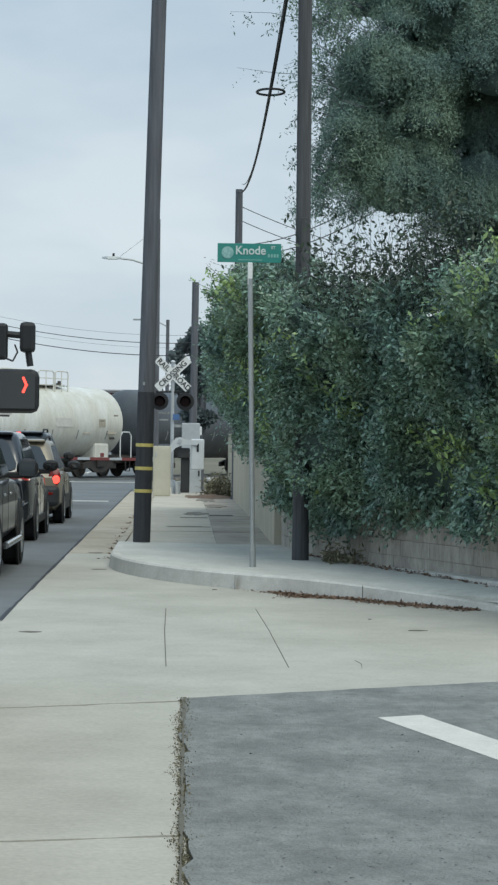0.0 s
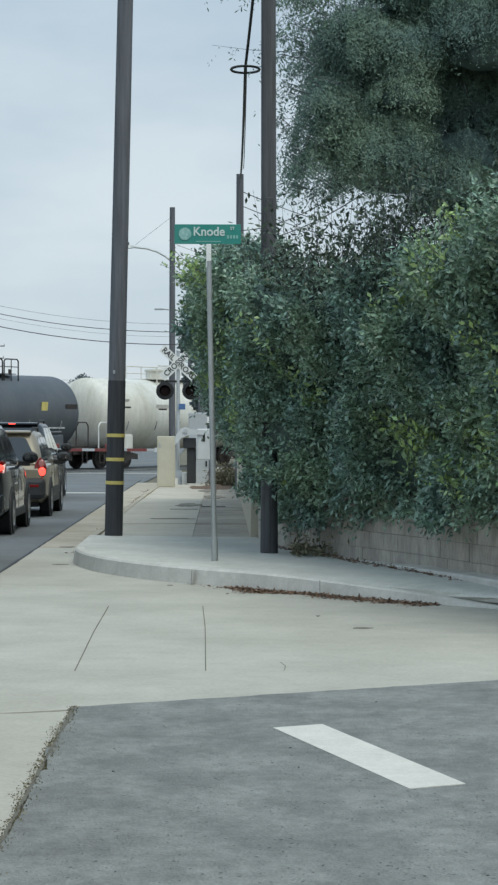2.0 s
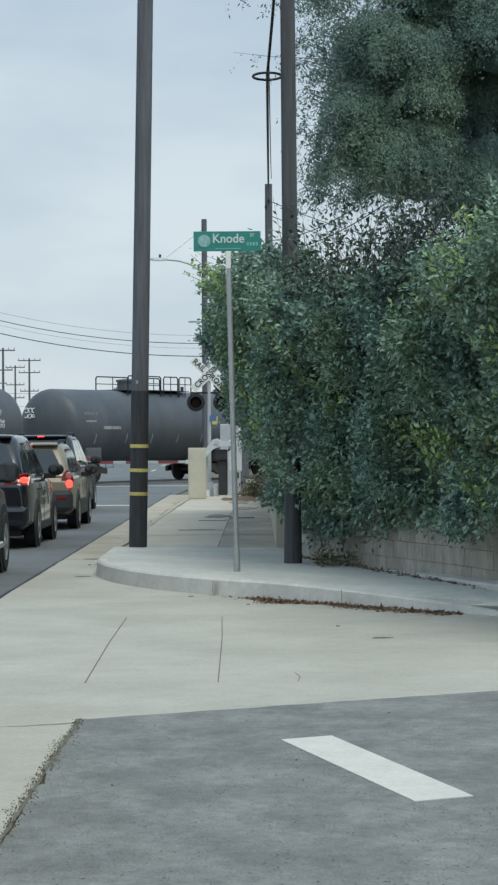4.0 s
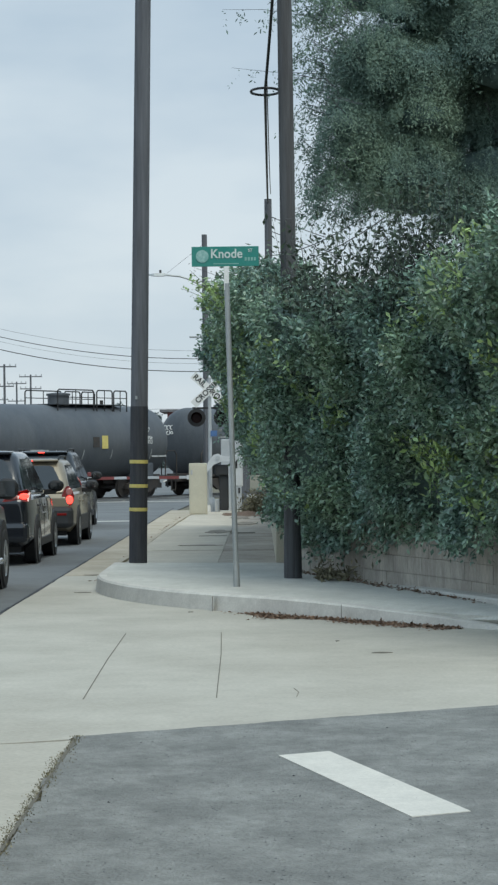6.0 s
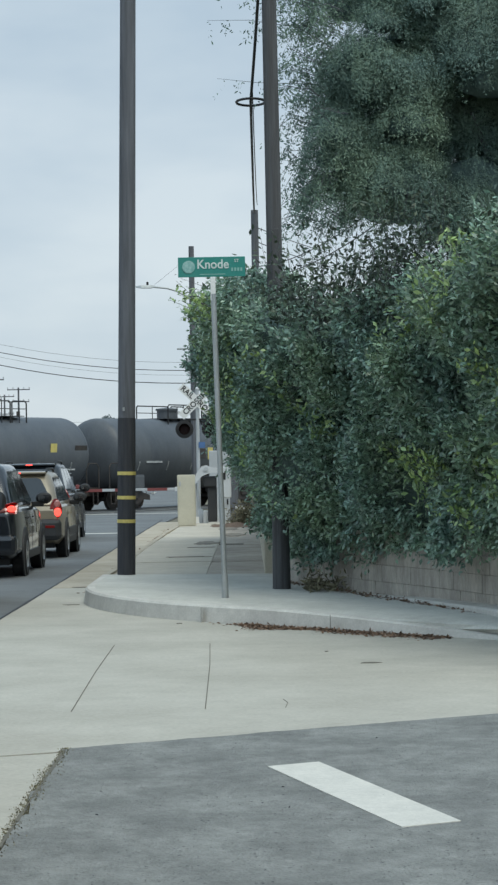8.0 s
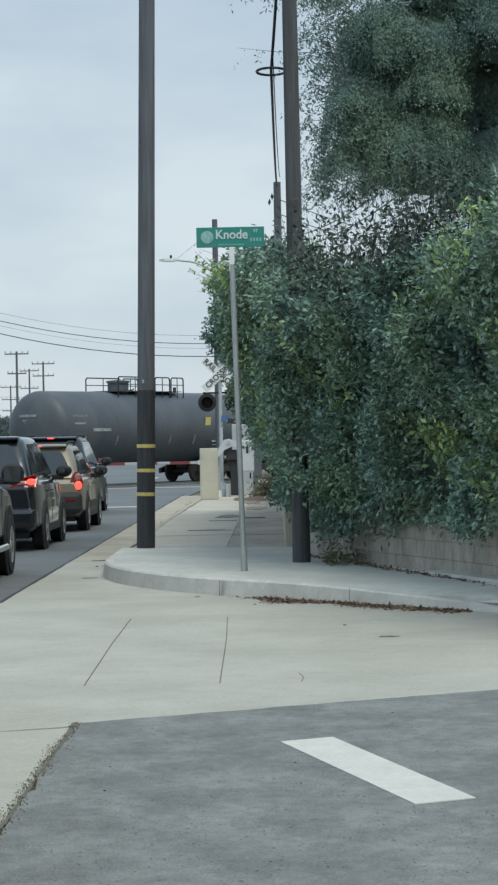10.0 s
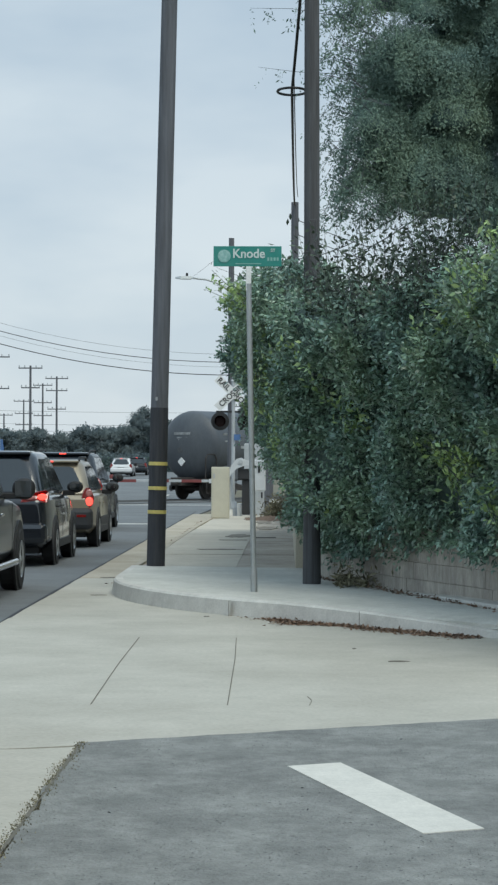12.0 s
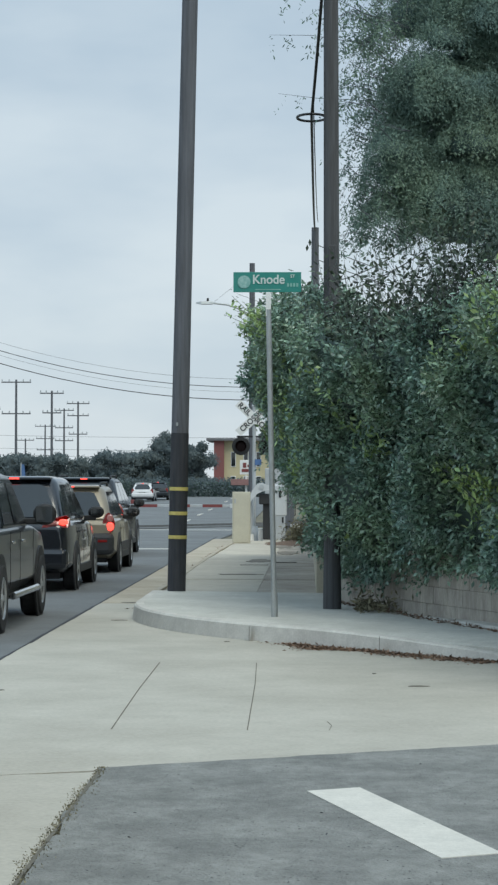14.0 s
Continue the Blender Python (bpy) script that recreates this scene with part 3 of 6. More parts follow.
        structure("sidewalk_stain", slab(bmesh.new(), pts, 0.10 + dz, 0.1535 + dz), M_WALK_STAIN, "dark rough stain on the old sidewalk", "stain")
    # leaf litter lying in the gutter
    rng = np.random.default_rng(11)
    dx, dy = math.cos(radians(-47)), math.sin(radians(-47))
    s = np.concatenate([rng.normal(0.75, 0.3, 1100), rng.uniform(0.3, 3.3, 3600)])
    off = np.abs(rng.normal(0, 1, len(s))) * (0.06 + 0.09 * np.clip(noise_1d(s * 1.9, rng), 0, 1.3))
    pos = np.stack([-0.33 + dx * s + dy * off, 23.36 + dy * s - dx * off, np.abs(rng.normal(0, 0.008, len(s)))], 1)
    tagged(new("leaf_litter", leaf_mesh("leaf_litter", pos, 0.026, M_LITTER, rng, flat=0.25)), "brown fallen leaves and twigs along the kerb", "leaves", kind="stuff")


def build_debris():
    rng = np.random.default_rng(14)
    run = [(0.45, 28.6), (0.55, 28.1), (1.2, 25.8), (1.75, 24.0), (2.4, 21.9)]
    p = []
    for f in rng.uniform(0, 1, 800):
        (x, y), (ux, uy) = along(run, f)
        o = abs(rng.normal(0, 0.06))
        p.append((x + uy * o, y - ux * o, 0.165 + abs(rng.normal(0, 0.01))))
    tagged(new("wall_litter", leaf_mesh("wall_litter", np.array(p), 0.03, M_LITTER, rng, flat=0.25)), "dark fallen leaves at the foot of the wall", "leaves", kind="stuff")
    # straggling weeds at the foot of the hedge and the pole
    n = 420
    p = np.stack([0.62 + np.abs(rng.normal(0, 0.28, n)), 26.75 - np.abs(rng.normal(0, 0.35, n)), 0.16 + np.abs(rng.normal(0, 0.09, n))], 1)
    tagged(new("pole_weeds", leaf_mesh("pole_weeds", p, 0.035, M_MOSS, rng, long=2.6)), "straggling dry weeds at the foot of the pole", "weeds", kind="stuff")
    y = rng.uniform(28.5, 60, 1500)
    p = np.stack([KERB_X - np.abs(rng.normal(0, 0.07, 1500)), y, np.abs(rng.normal(0, 0.006, 1500))], 1)
    p = p[np.clip(noise_1d(y * 0.9, rng), 0, 1) > 0.45]
    tagged(new("gutter_litter", leaf_mesh("gutter_litter", p, 0.035, M_LITTER, rng, flat=0.25)), "leaf litter lying in the gutter", "leaves", kind="stuff")
    bm = bmesh.new()
    k = random.Random(3)
    y = -10.0
    while y < 70:
        s = k.uniform(0.5, 1.6)
        a, b = k.uniform(0.008, 0.03), k.uniform(0.008, 0.03)
        slab(bm, [(EDGE_X - a, y), (EDGE_X + b, y), (EDGE_X + a, y + s), (EDGE_X - b, y + s)], -0.002, 0.003)
        y += s
    tagged(part("edge_seam", bm, M_TAR), "dark ragged seam between asphalt and gutter", "seam", kind="structure")


def build_walls():
    pts = wall_pts()
    # low block wall turning into the side street
    low = thing("block_wall", "low grey mortared block wall under the hedge", "wall", kind="structure")
    rngl = random.Random(8)
    run = pts[3:]
    length = sum(math.dist(a, b) for a, b in zip(run, run[1:]))
    for row in range(4):
        d = 0.0 - (0.2 if row % 2 else 0)
        while d < length:
            f0, f1 = max(d, 0) / length, min(d + 0.4, length) / length
            d += 0.4
            if f1 - f0 < 0.002:
                continue
            (ax, ay), _ = along(run, f0)
            (bx, by), _ = along(run, f1)
            l = math.dist((ax, ay), (bx, by))
            ux, uy = (bx - ax) / l, (by - ay) / l
            nx, ny = -uy, ux
            o = rngl.uniform(0, 0.008)
            z = 0.12 + row * 0.2
            g = 0.002
            q = [(ax + ux * g + nx * -o, ay + uy * g + ny * -o), (bx - ux * g + nx * -o, by - uy * g + ny * -o), (bx - ux * g + nx * 0.18, by - uy * g + ny * 0.18), (ax + ux * g + nx * 0.18, ay + uy * g + ny * 0.18)]
            part("block", slab(bmesh.new(), q, z + 0.003, z + 0.197), M_WALL, low)
    bm = bmesh.new()
    for (a, b) in zip(run, run[1:]):
        l = math.dist(a, b)
        ux, uy = (b[0] - a[0]) / l, (b[1] - a[1]) / l
        slab(bm, [(a[0] - uy * 0.012, a[1] + ux * 0.012), (b[0] - uy * 0.012, b[1] + ux * 0.012), (b[0] - uy * 0.17, b[1] + ux * 0.17), (a[0] - uy * 0.17, a[1] + ux * 0.17)], 0.0, 0.9)
    part("mortar", bm, M_WALL, low, "grey mortar between the blocks")
    # taller stucco wall along the sidewalk
    structure("wall_road", boxed(0.14, 0.34, 31.0, 66.0, -0.1, 1.9, 0.01), M_STUCCO, "beige stucco garden wall beside the sidewalk", "wall")
    structure("wall_far", boxed(0.34, 14.0, 65.8, 66.0, -0.1, 1.9, 0.01), M_STUCCO, "beige stucco garden wall", "wall")
    # raised ledge before the wall, rising out of the pavement
    secs = []
    for i, (x, y) in enumerate(pts[5:]):
        a, b = pts[4 + i], pts[min(6 + i, len(pts) - 1)]
        l = math.dist(a, b)
        ux, uy = (b[0] - a[0]) / l, (b[1] - a[1]) / l
        h, w = (0.155, 0.20, 0.225, 0.23, 0.23)[i], (0.12, 0.26, 0.33, 0.35, 0.35)[i]
        secs.append([(x + uy * w, y - ux * w, 0.0), (x + uy * w, y - ux * w, h - 0.02), (x + uy * (w - 0.02), y - ux * (w - 0.02), h), (x - uy * 0.05, y + ux * 0.05, h), (x - uy * 0.05, y + ux * 0.05, 0.0)])
    bm = loft(bmesh.new(), secs)
    structure("wall_ledge", bm, M_KERB, "raised concrete ledge at the foot of the wall", "ledge")


# ---- hedge and tree ----
HEDGE = [(0.3, 47.0), (0.3, 38.0), (0.32, 32.0), (0.62, 28.4), (1.35, 26.1), (2.05, 24.2), (2.75, 22.0), (3.4, 19.8), (4.3, 16.6)]


HEDGE_F = (0.0, 0.29, 0.48, 0.60, 0.66, 0.69, 0.72, 0.744, 0.78, 0.82, 0.86, 1.0)
HEDGE_H = (4.75, 4.60, 4.45, 4.18, 3.80, 3.60, 3.50, 3.56, 3.62, 3.86, 4.12, 4.10)


def hedge_top(f):
    return float(np.interp(f, HEDGE_F, HEDGE_H)) + 0.16 * noise.noise(Vector((f * 14, 0.3, 0.7))) + 0.12 * noise.noise(Vector((f * 40, 0.3, 0.7)))


def hedge_low(f):
    """Over the tall wall the leaves start higher; round the corner they hang down."""
    k = max(0.0, min(1.0, (0.61 - f) / 0.15))
    return float(np.interp(f, (0.63, 0.69, 0.744, 0.80, 0.86, 1.0), (0.48, 0.66, 0.86, 0.78, 1.02, 1.05))) + 1.1 * k


def hedge_bulge(f, z):
    """How far the leaves stand out from the wall line."""
    lo = hedge_low(f) + 0.2 * noise.noise(Vector((f * 25, 5.0, 0.0)))
    k = max(0.0, min(1.0, (z - lo) / (3.6 - lo)))
    top = max(0.0, (z - 3.9)) * 0.7
    s = 0.27 + 0.92 * k ** 1.4 - top
    s += 0.12 * max(0.0, min(1.0, (f - 0.6) * 20)) * (1 - k) - 0.05 * max(0.0, min(1.0, (0.5 - f) * 10))
    s += max(0.0, min(1.0, (0.54 - f) * 10)) * (0.20 * math.exp(-((z - 2.4) / 0.7) ** 2) - 0.26 * max(0.0, min(1.0, (z - 3.1) / 0.6)))
    s += 0.36 * math.exp(-((f - 0.652) / 0.03) ** 2) * max(0.0, min(1.0, (z - 0.95) / 0.3)) * (1 - 0.8 * k)
    s += 0.40 * noise.noise(Vector((f * 19, z * 0.8, 2.0))) + 0.22 * noise.noise(Vector((f * 42, z * 1.7, 7.0))) + 0.10 * noise.noise(Vector((f * 110, z * 4.2, 3.0)))
    return s


def hedge_point(f, z, inward):
    (x, y), (ux, uy) = along(HEDGE, f)
    b = hedge_bulge(f, z) - inward
    nx, ny = uy, -ux
    return x + nx * b, y + ny * b, z


def build_hedge():
    rng = np.random.default_rng(21)
    root = thing("hedge", "tall dense dark green clipped hedge overhanging the wall", "hedge")
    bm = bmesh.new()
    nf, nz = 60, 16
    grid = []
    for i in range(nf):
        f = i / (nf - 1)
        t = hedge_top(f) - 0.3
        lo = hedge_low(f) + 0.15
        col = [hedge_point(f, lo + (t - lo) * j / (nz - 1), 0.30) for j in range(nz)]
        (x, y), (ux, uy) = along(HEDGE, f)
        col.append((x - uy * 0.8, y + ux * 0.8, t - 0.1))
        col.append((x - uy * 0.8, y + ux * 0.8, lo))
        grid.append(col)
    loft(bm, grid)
    # solid core whose dark colour paints the shade behind the leaves
    part("inner_mass", bm, M_LEAF_SHADE, root, "inside of the hedge with its shade painted as darker green", smooth=True)
    # leaves sit in sprigs that lean out of the face, thick on the bulges and sparse in the hollows
    pos, face, aim = [], [], []
    while len(pos) < 190000:
        f = rng.uniform(0, 1) if rng.uniform() < 0.4 else rng.uniform(0.5, 0.95)
        t = hedge_top(f)
        lo = hedge_low(f) + 0.24 * noise.noise(Vector((f * 60, 9.0, 0.0)))
        z = rng.uniform(lo, t + 0.05)
        hollow = noise.noise(Vector((f * 30, z * 1.5, 11.0))) + 0.5 * noise.noise(Vector((f * 75, z * 3.4, 4.0)))
        if hollow < -0.12 and rng.uniform() < 0.8:
            continue
        _, (ux, uy) = along(HEDGE, f)
        out = Vector((uy, -ux, 0))
        inward = rng.exponential(0.07) + (0.12 if hollow < 0 else 0.0)
        if z > t - 0.25:
            inward += rng.uniform(0, 0.9)
        base = Vector(hedge_point(f, z, inward))
        hang = z < lo + 0.45
        d = (out * rng.uniform(0.4, 1.0) + Vector((rng.normal(0, 0.45), rng.normal(0, 0.45), rng.uniform(-1.1, -0.3) if hang else rng.uniform(-0.5, 0.9)))).normalized()
        ln, n = rng.uniform(0.10, 0.26), int(rng.integers(7, 13))
        for i in range(n):
            k = (i + 0.6) / n
            p = base + d * (ln * k)
            pos.append((p.x + rng.normal(0, 0.02), p.y + rng.normal(0, 0.02), p.z + rng.normal(0, 0.02)))
            face.append((out.x * 0.9, out.y * 0.9, 0.9))
            aim.append((d.x, d.y, d.z))
    pos, face, aim = np.array(pos), np.array(face), np.array(aim)
    tagged(part("foliage", bmesh.new(), M_LEAF, root), kind="stuff").data = leaf_mesh("foliage", pos, 0.044, M_LEAF, rng, long=1.5, droop=0.1, face=face, aim=aim)
    # fresh sprays of larger leaves standing out of the face
    bm, sp, sf = bmesh.new(), [], []
    for _ in range(620):
        f, z = rng.uniform(0.5, 1.0), rng.uniform(0.9, 4.0)
        if z > hedge_top(f) - 0.3 or noise.noise(Vector((f * 16, z * 1.1, 21.0))) < 0.03:
            continue
        _, (ux, uy) = along(HEDGE, f)
        a = Vector(hedge_point(f, z, 0.0))
        b = a + Vector((uy * rng.uniform(0.1, 0.3) + rng.normal(0, 0.1), -ux * rng.uniform(0.1, 0.3) + rng.normal(0, 0.1), rng.uniform(0.05, 0.4)))
        rod(bm, a, b, 0.005, 0.002, seg=4)
        for k in np.linspace(0.1, 1, 20):
            p = a.lerp(b, k)
            sp.append((p.x + rng.normal(0, 0.045), p.y + rng.normal(0, 0.045), p.z + rng.normal(0, 0.045)))
            sf.append((uy, -ux, 0.9))
    tagged(part("spray_stem", bm, M_WOOD, root), kind="stuff")
    tagged(part("spray_leaves", bmesh.new(), M_LEAF_NEW, root, "lighter fresh green leaves"), kind="stuff").data = leaf_mesh("spray_leaves", np.array(sp), 0.055, M_LEAF_NEW, rng, long=1.5, face=np.array(sf))
    # loose leafy shoots standing over the top, thickest over the low stretch by the pole
    bm = bmesh.new()
    tips = []
    for i in range(420):
        f = rng.uniform(0.1, 1) if i < 150 else rng.uniform(0.678, 0.80)
        a = Vector(hedge_point(f, hedge_top(f) - 0.2, rng.uniform(0.1, 0.8)))
        b = a + Vector((rng.normal(0, 0.28), rng.normal(0, 0.28), rng.uniform(0.1, 0.3) if i < 150 else rng.uniform(0.25, 1.25)))
        rod(bm, a, b, 0.004, 0.0015, seg=4)
        for k in np.linspace(0.1, 1, 9 if i < 150 else 20):
            p = a.lerp(b, k)
            w = 0.05 if i < 150 else 0.085
            tips.append((p.x + rng.normal(0, w), p.y + rng.normal(0, w), p.z + rng.normal(0, w * 0.8)))
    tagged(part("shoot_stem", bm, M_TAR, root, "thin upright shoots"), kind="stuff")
    # leaf colour carries the silhouette darkness, not the lamp
    tagged(part("shoot_leaves", bmesh.new(), M_SHOOT, root, "small shoot leaves coloured near-black like backlit silhouettes"), kind="stuff").data = leaf_mesh("shoot_leaves", np.array(tips), 0.046, M_SHOOT, rng, long=1.7)


def build_tree():
    """A big weeping tree behind the hedge: trunk, limbs, and curtains of fine hanging leaflets."""
    rng = np.random.default_rng(33)
    root = thing("weeping_tree", "large weeping tree with fine feathery grey-green foliage behind the hedge", "tree")
    bx, by = 4.6, 34.0
    bm = bmesh.new()
    tube(bm, [(bx, by, 0), (bx - 0.1, by + 0.1, 2.0), (bx + 0.1, by, 4.2)], 0.32, 12)
    part("trunk", bm, M_WOOD, root, "thick rough trunk")
    boughs = []
    for i in range(26):
        a = rng.uniform(0, math.tau) if i > 12 else radians(180 + rng.uniform(-75, 60))
        reach = rng.uniform(0.9, 2.0)
        h0 = rng.uniform(3.2, 4.6)
        p0 = Vector((bx, by, h0))
        p2 = p0 + Vector((math.cos(a) * reach, math.sin(a) * reach, rng.uniform(1.4, 6.5)))
        p1 = p0.lerp(p2, 0.5) + Vector((0, 0, 0.6))
        bm = rod(bmesh.new(), p0, p1, 0.13, 0.08, 7)
        rod(bm, p1, p2, 0.08, 0.025, 6)
        part("limb", bm, M_WOOD, root)
        boughs.append((p1, p2))
    # the crown: drooping domes, thick enough to shade what lies beneath and behind them
    domes = [(2.1, 32.2, 5.95, 0.85), (1.62, 32.4, 6.75, 0.62), (2.2, 32.3, 7.45, 0.9), (3.35, 32.2, 8.2, 0.8), (2.35, 32.6, 8.5, 0.5), (2.7, 32.6, 8.9, 0.95), (1.55, 32.9, 7.25, 0.45), (2.9, 33.4, 6.75, 0.7),
             (3.6, 33.5, 6.9, 0.75), (2.95, 33.2, 5.75, 0.62), (3.7, 33.3, 5.6, 0.8), (4.5, 33.2, 6.3, 0.9), (4.5, 32.0, 7.9, 0.95), (1.45, 32.8, 6.05, 0.42), (2.4, 32.9, 9.6, 0.6), (3.2, 32.6, 9.9, 0.95), (2.4, 33.0, 10.6, 0.9), (4.2, 34.0, 7.6, 1.1), (4.7, 33.8, 8.9, 1.1), (5.0, 33.6, 7.0, 1.1), (2.0, 32.2, 5.62, 0.55), (2.6, 32.3, 5.6, 0.55), (3.2, 32.5, 5.55, 0.6), (3.9, 34.2, 6.4, 1.0), (3.3, 34.0, 7.6, 0.9),
             (3.75, 33.9, 5.0, 0.6), (4.4, 33.8, 4.95, 0.7), (5.0, 33.9, 5.1, 0.8), (3.4, 34.3, 5.35, 0.55)]
    for z, count, r in ((5.9, 6, 2.2), (6.9, 7, 2.6), (7.9, 7, 2.8), (9.0, 7, 2.7), (10.0, 7, 2.5), (11.0, 5, 1.9), (11.8, 3, 1.0)):
        for i in range(count):
            a = radians(100 + 330 * (i + rng.uniform(0.1, 0.9)) / count)
            domes.append((bx + math.cos(a) * r, by + 0.6 + math.sin(a) * r * 0.8, z + rng.uniform(-0.35, 0.35), rng.uniform(0.8, 1.2)))
    for i in range(36):
        z = rng.uniform(5.45, 10.2)
        domes.append((rng.uniform(1.15 + 0.6 * max(0.0, z - 7.3), 2.5 if z < 7.7 else 4.6), rng.uniform(31.8, 32.5), z, rng.uniform(0.3, 0.5)))
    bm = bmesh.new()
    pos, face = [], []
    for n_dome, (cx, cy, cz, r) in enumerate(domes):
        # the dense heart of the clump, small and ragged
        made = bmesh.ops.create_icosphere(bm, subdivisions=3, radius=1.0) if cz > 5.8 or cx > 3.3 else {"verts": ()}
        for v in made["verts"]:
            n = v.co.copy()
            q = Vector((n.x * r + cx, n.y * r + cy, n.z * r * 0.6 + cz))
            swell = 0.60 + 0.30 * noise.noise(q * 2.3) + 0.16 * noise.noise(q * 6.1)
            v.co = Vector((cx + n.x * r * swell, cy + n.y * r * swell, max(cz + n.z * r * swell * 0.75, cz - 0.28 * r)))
        # fine leaflets on strands that arch over the shoulder and hang in tassels
        front = n_dome < 29 or r < 0.51
        strands = int((1900 if front else 650) * r * r)
        az, up = rng.uniform(0, math.tau, strands), rng.uniform(-0.35, 1.0, strands)
        fl = np.sqrt(1 - up * up)
        o = np.stack([np.cos(az) * fl, np.sin(az) * fl, up], 1)
        for d in o[o[:, 1] < 0.4]:
            q = Vector((d[0] * r + cx, d[1] * r + cy, d[2] * r * 0.6 + cz))
            swell = 0.86 + 0.34 * noise.noise(q * 2.3) + 0.18 * noise.noise(q * 6.1) - rng.exponential(0.07)
            tuft = 0.5 + 0.5 * noise.noise(Vector((q.x * 5.0, q.y * 5.0, 1.0)))
            ln = rng.uniform(0.12, 0.3) + 0.45 * tuft * rng.uniform(0.3, 1.0)
            n = int(34 * ln) + 6
            k = rng.uniform(0, 1, n)
            x0 = np.array([cx, cy, cz]) + d * r * swell * np.array([1, 1, 0.75])
            pos.append(np.stack([x0[0] + d[0] * 0.2 * np.sqrt(k) + rng.normal(0, 0.028, n), x0[1] + d[1] * 0.2 * np.sqrt(k) + rng.normal(0, 0.028, n), x0[2] + 0.06 - k * k * ln + rng.normal(0, 0.015, n)], 1))
            face.append(np.tile((d + np.array([0, 0, 0.5])) * 1.8, (n, 1)))
    # hearts get the painted-in shade green that shows between the leaflets
    part("crown_heart", bm, M_TREE_SHADE, root, "dense inside of the crown coloured darker for its shade", smooth=True)
    pos, face = np.concatenate(pos), np.concatenate(face)
    hem = 5.05 + 0.25 * noise_1d(pos[:, 0] * 2.2, rng) - 0.45 * np.clip(pos[:, 0] - 2.3, 0, 1.5)
    keep = pos[:, 2] > hem + rng.normal(0, 0.08, len(pos))
    pos, face = pos[keep], face[keep]
    tagged(part("foliage", bmesh.new(), M_FEATHER, root), kind="stuff").data = leaf_mesh("foliage", pos, 0.0185, M_FEATHER, rng, long=2.4, droop=0.9, face=face)
    # open lacy sprays along the edge of the crown, reaching past the pole
    bm, spray = bmesh.new(), []
    for i in range(185):
        z = rng.uniform(5.3, 10.6)
        a = Vector((rng.uniform(0.95, 1.7), 32.4 + rng.uniform(-0.8, 1.2), z))
        reach = rng.uniform(0.15, 0.75) if i < 160 or z < 7.4 else rng.uniform(0.8, 1.6)
        b = a + Vector((-reach * 0.6, rng.normal(0, 0.15), rng.uniform(0.05, 0.3)))
        c = a + Vector((-reach, rng.normal(0, 0.25), rng.uniform(-0.35, 0.2)))
        rod(bm, a, b, 0.007, 0.004, 4)
        rod(bm, b, c, 0.004, 0.002, 4)
        for q in rng.uniform(0, 1, 12):
            p = a.lerp(b, q / 0.6) if q < 0.6 else b.lerp(c, (q - 0.6) / 0.4)
            d = Vector((rng.normal(-0.08, 0.1), rng.normal(0, 0.1), -rng.uniform(0.05, 0.3)))
            spray += [tuple(p + d * k + Vector(rng.normal(0, 0.015, 3))) for k in np.linspace(0.1, 1, 7)]
    tagged(part("twig", bm, M_WOOD, root, "thin twigs at the edge of the crown"), kind="stuff")
    tagged(part("twig_leaves", bmesh.new(), M_FEATHER, root), kind="stuff").data = leaf_mesh("twig_leaves", np.array(spray), 0.030, M_FEATHER, rng, long=2.2, droop=0.8)


# ---- poles, signs and wires ----
def wood_pole(x, y, top, r0, r1, lean=(0, 0), label="weathered wooden utility pole", tar=0.0, wood=None):
    root = thing("utility_pole", label, "utility pole", at=pose(x, y, 0.1))
    z = tar
    if tar:
        part("pole_butt", rod(bmesh.new(), (0, 0, -0.1), (lean[0] * tar / top, lean[1] * tar / top, tar), r0 * 1.06, r0 * 1.03, 18), M_TAR, root, "dark creosoted lower pole", smooth=False)
    part("pole_shaft", rod(bmesh.new(), (lean[0] * z / top, lean[1] * z / top, z), (lean[0], lean[1], top), r0, r1, 18), wood or M_WOOD, root)
    return root


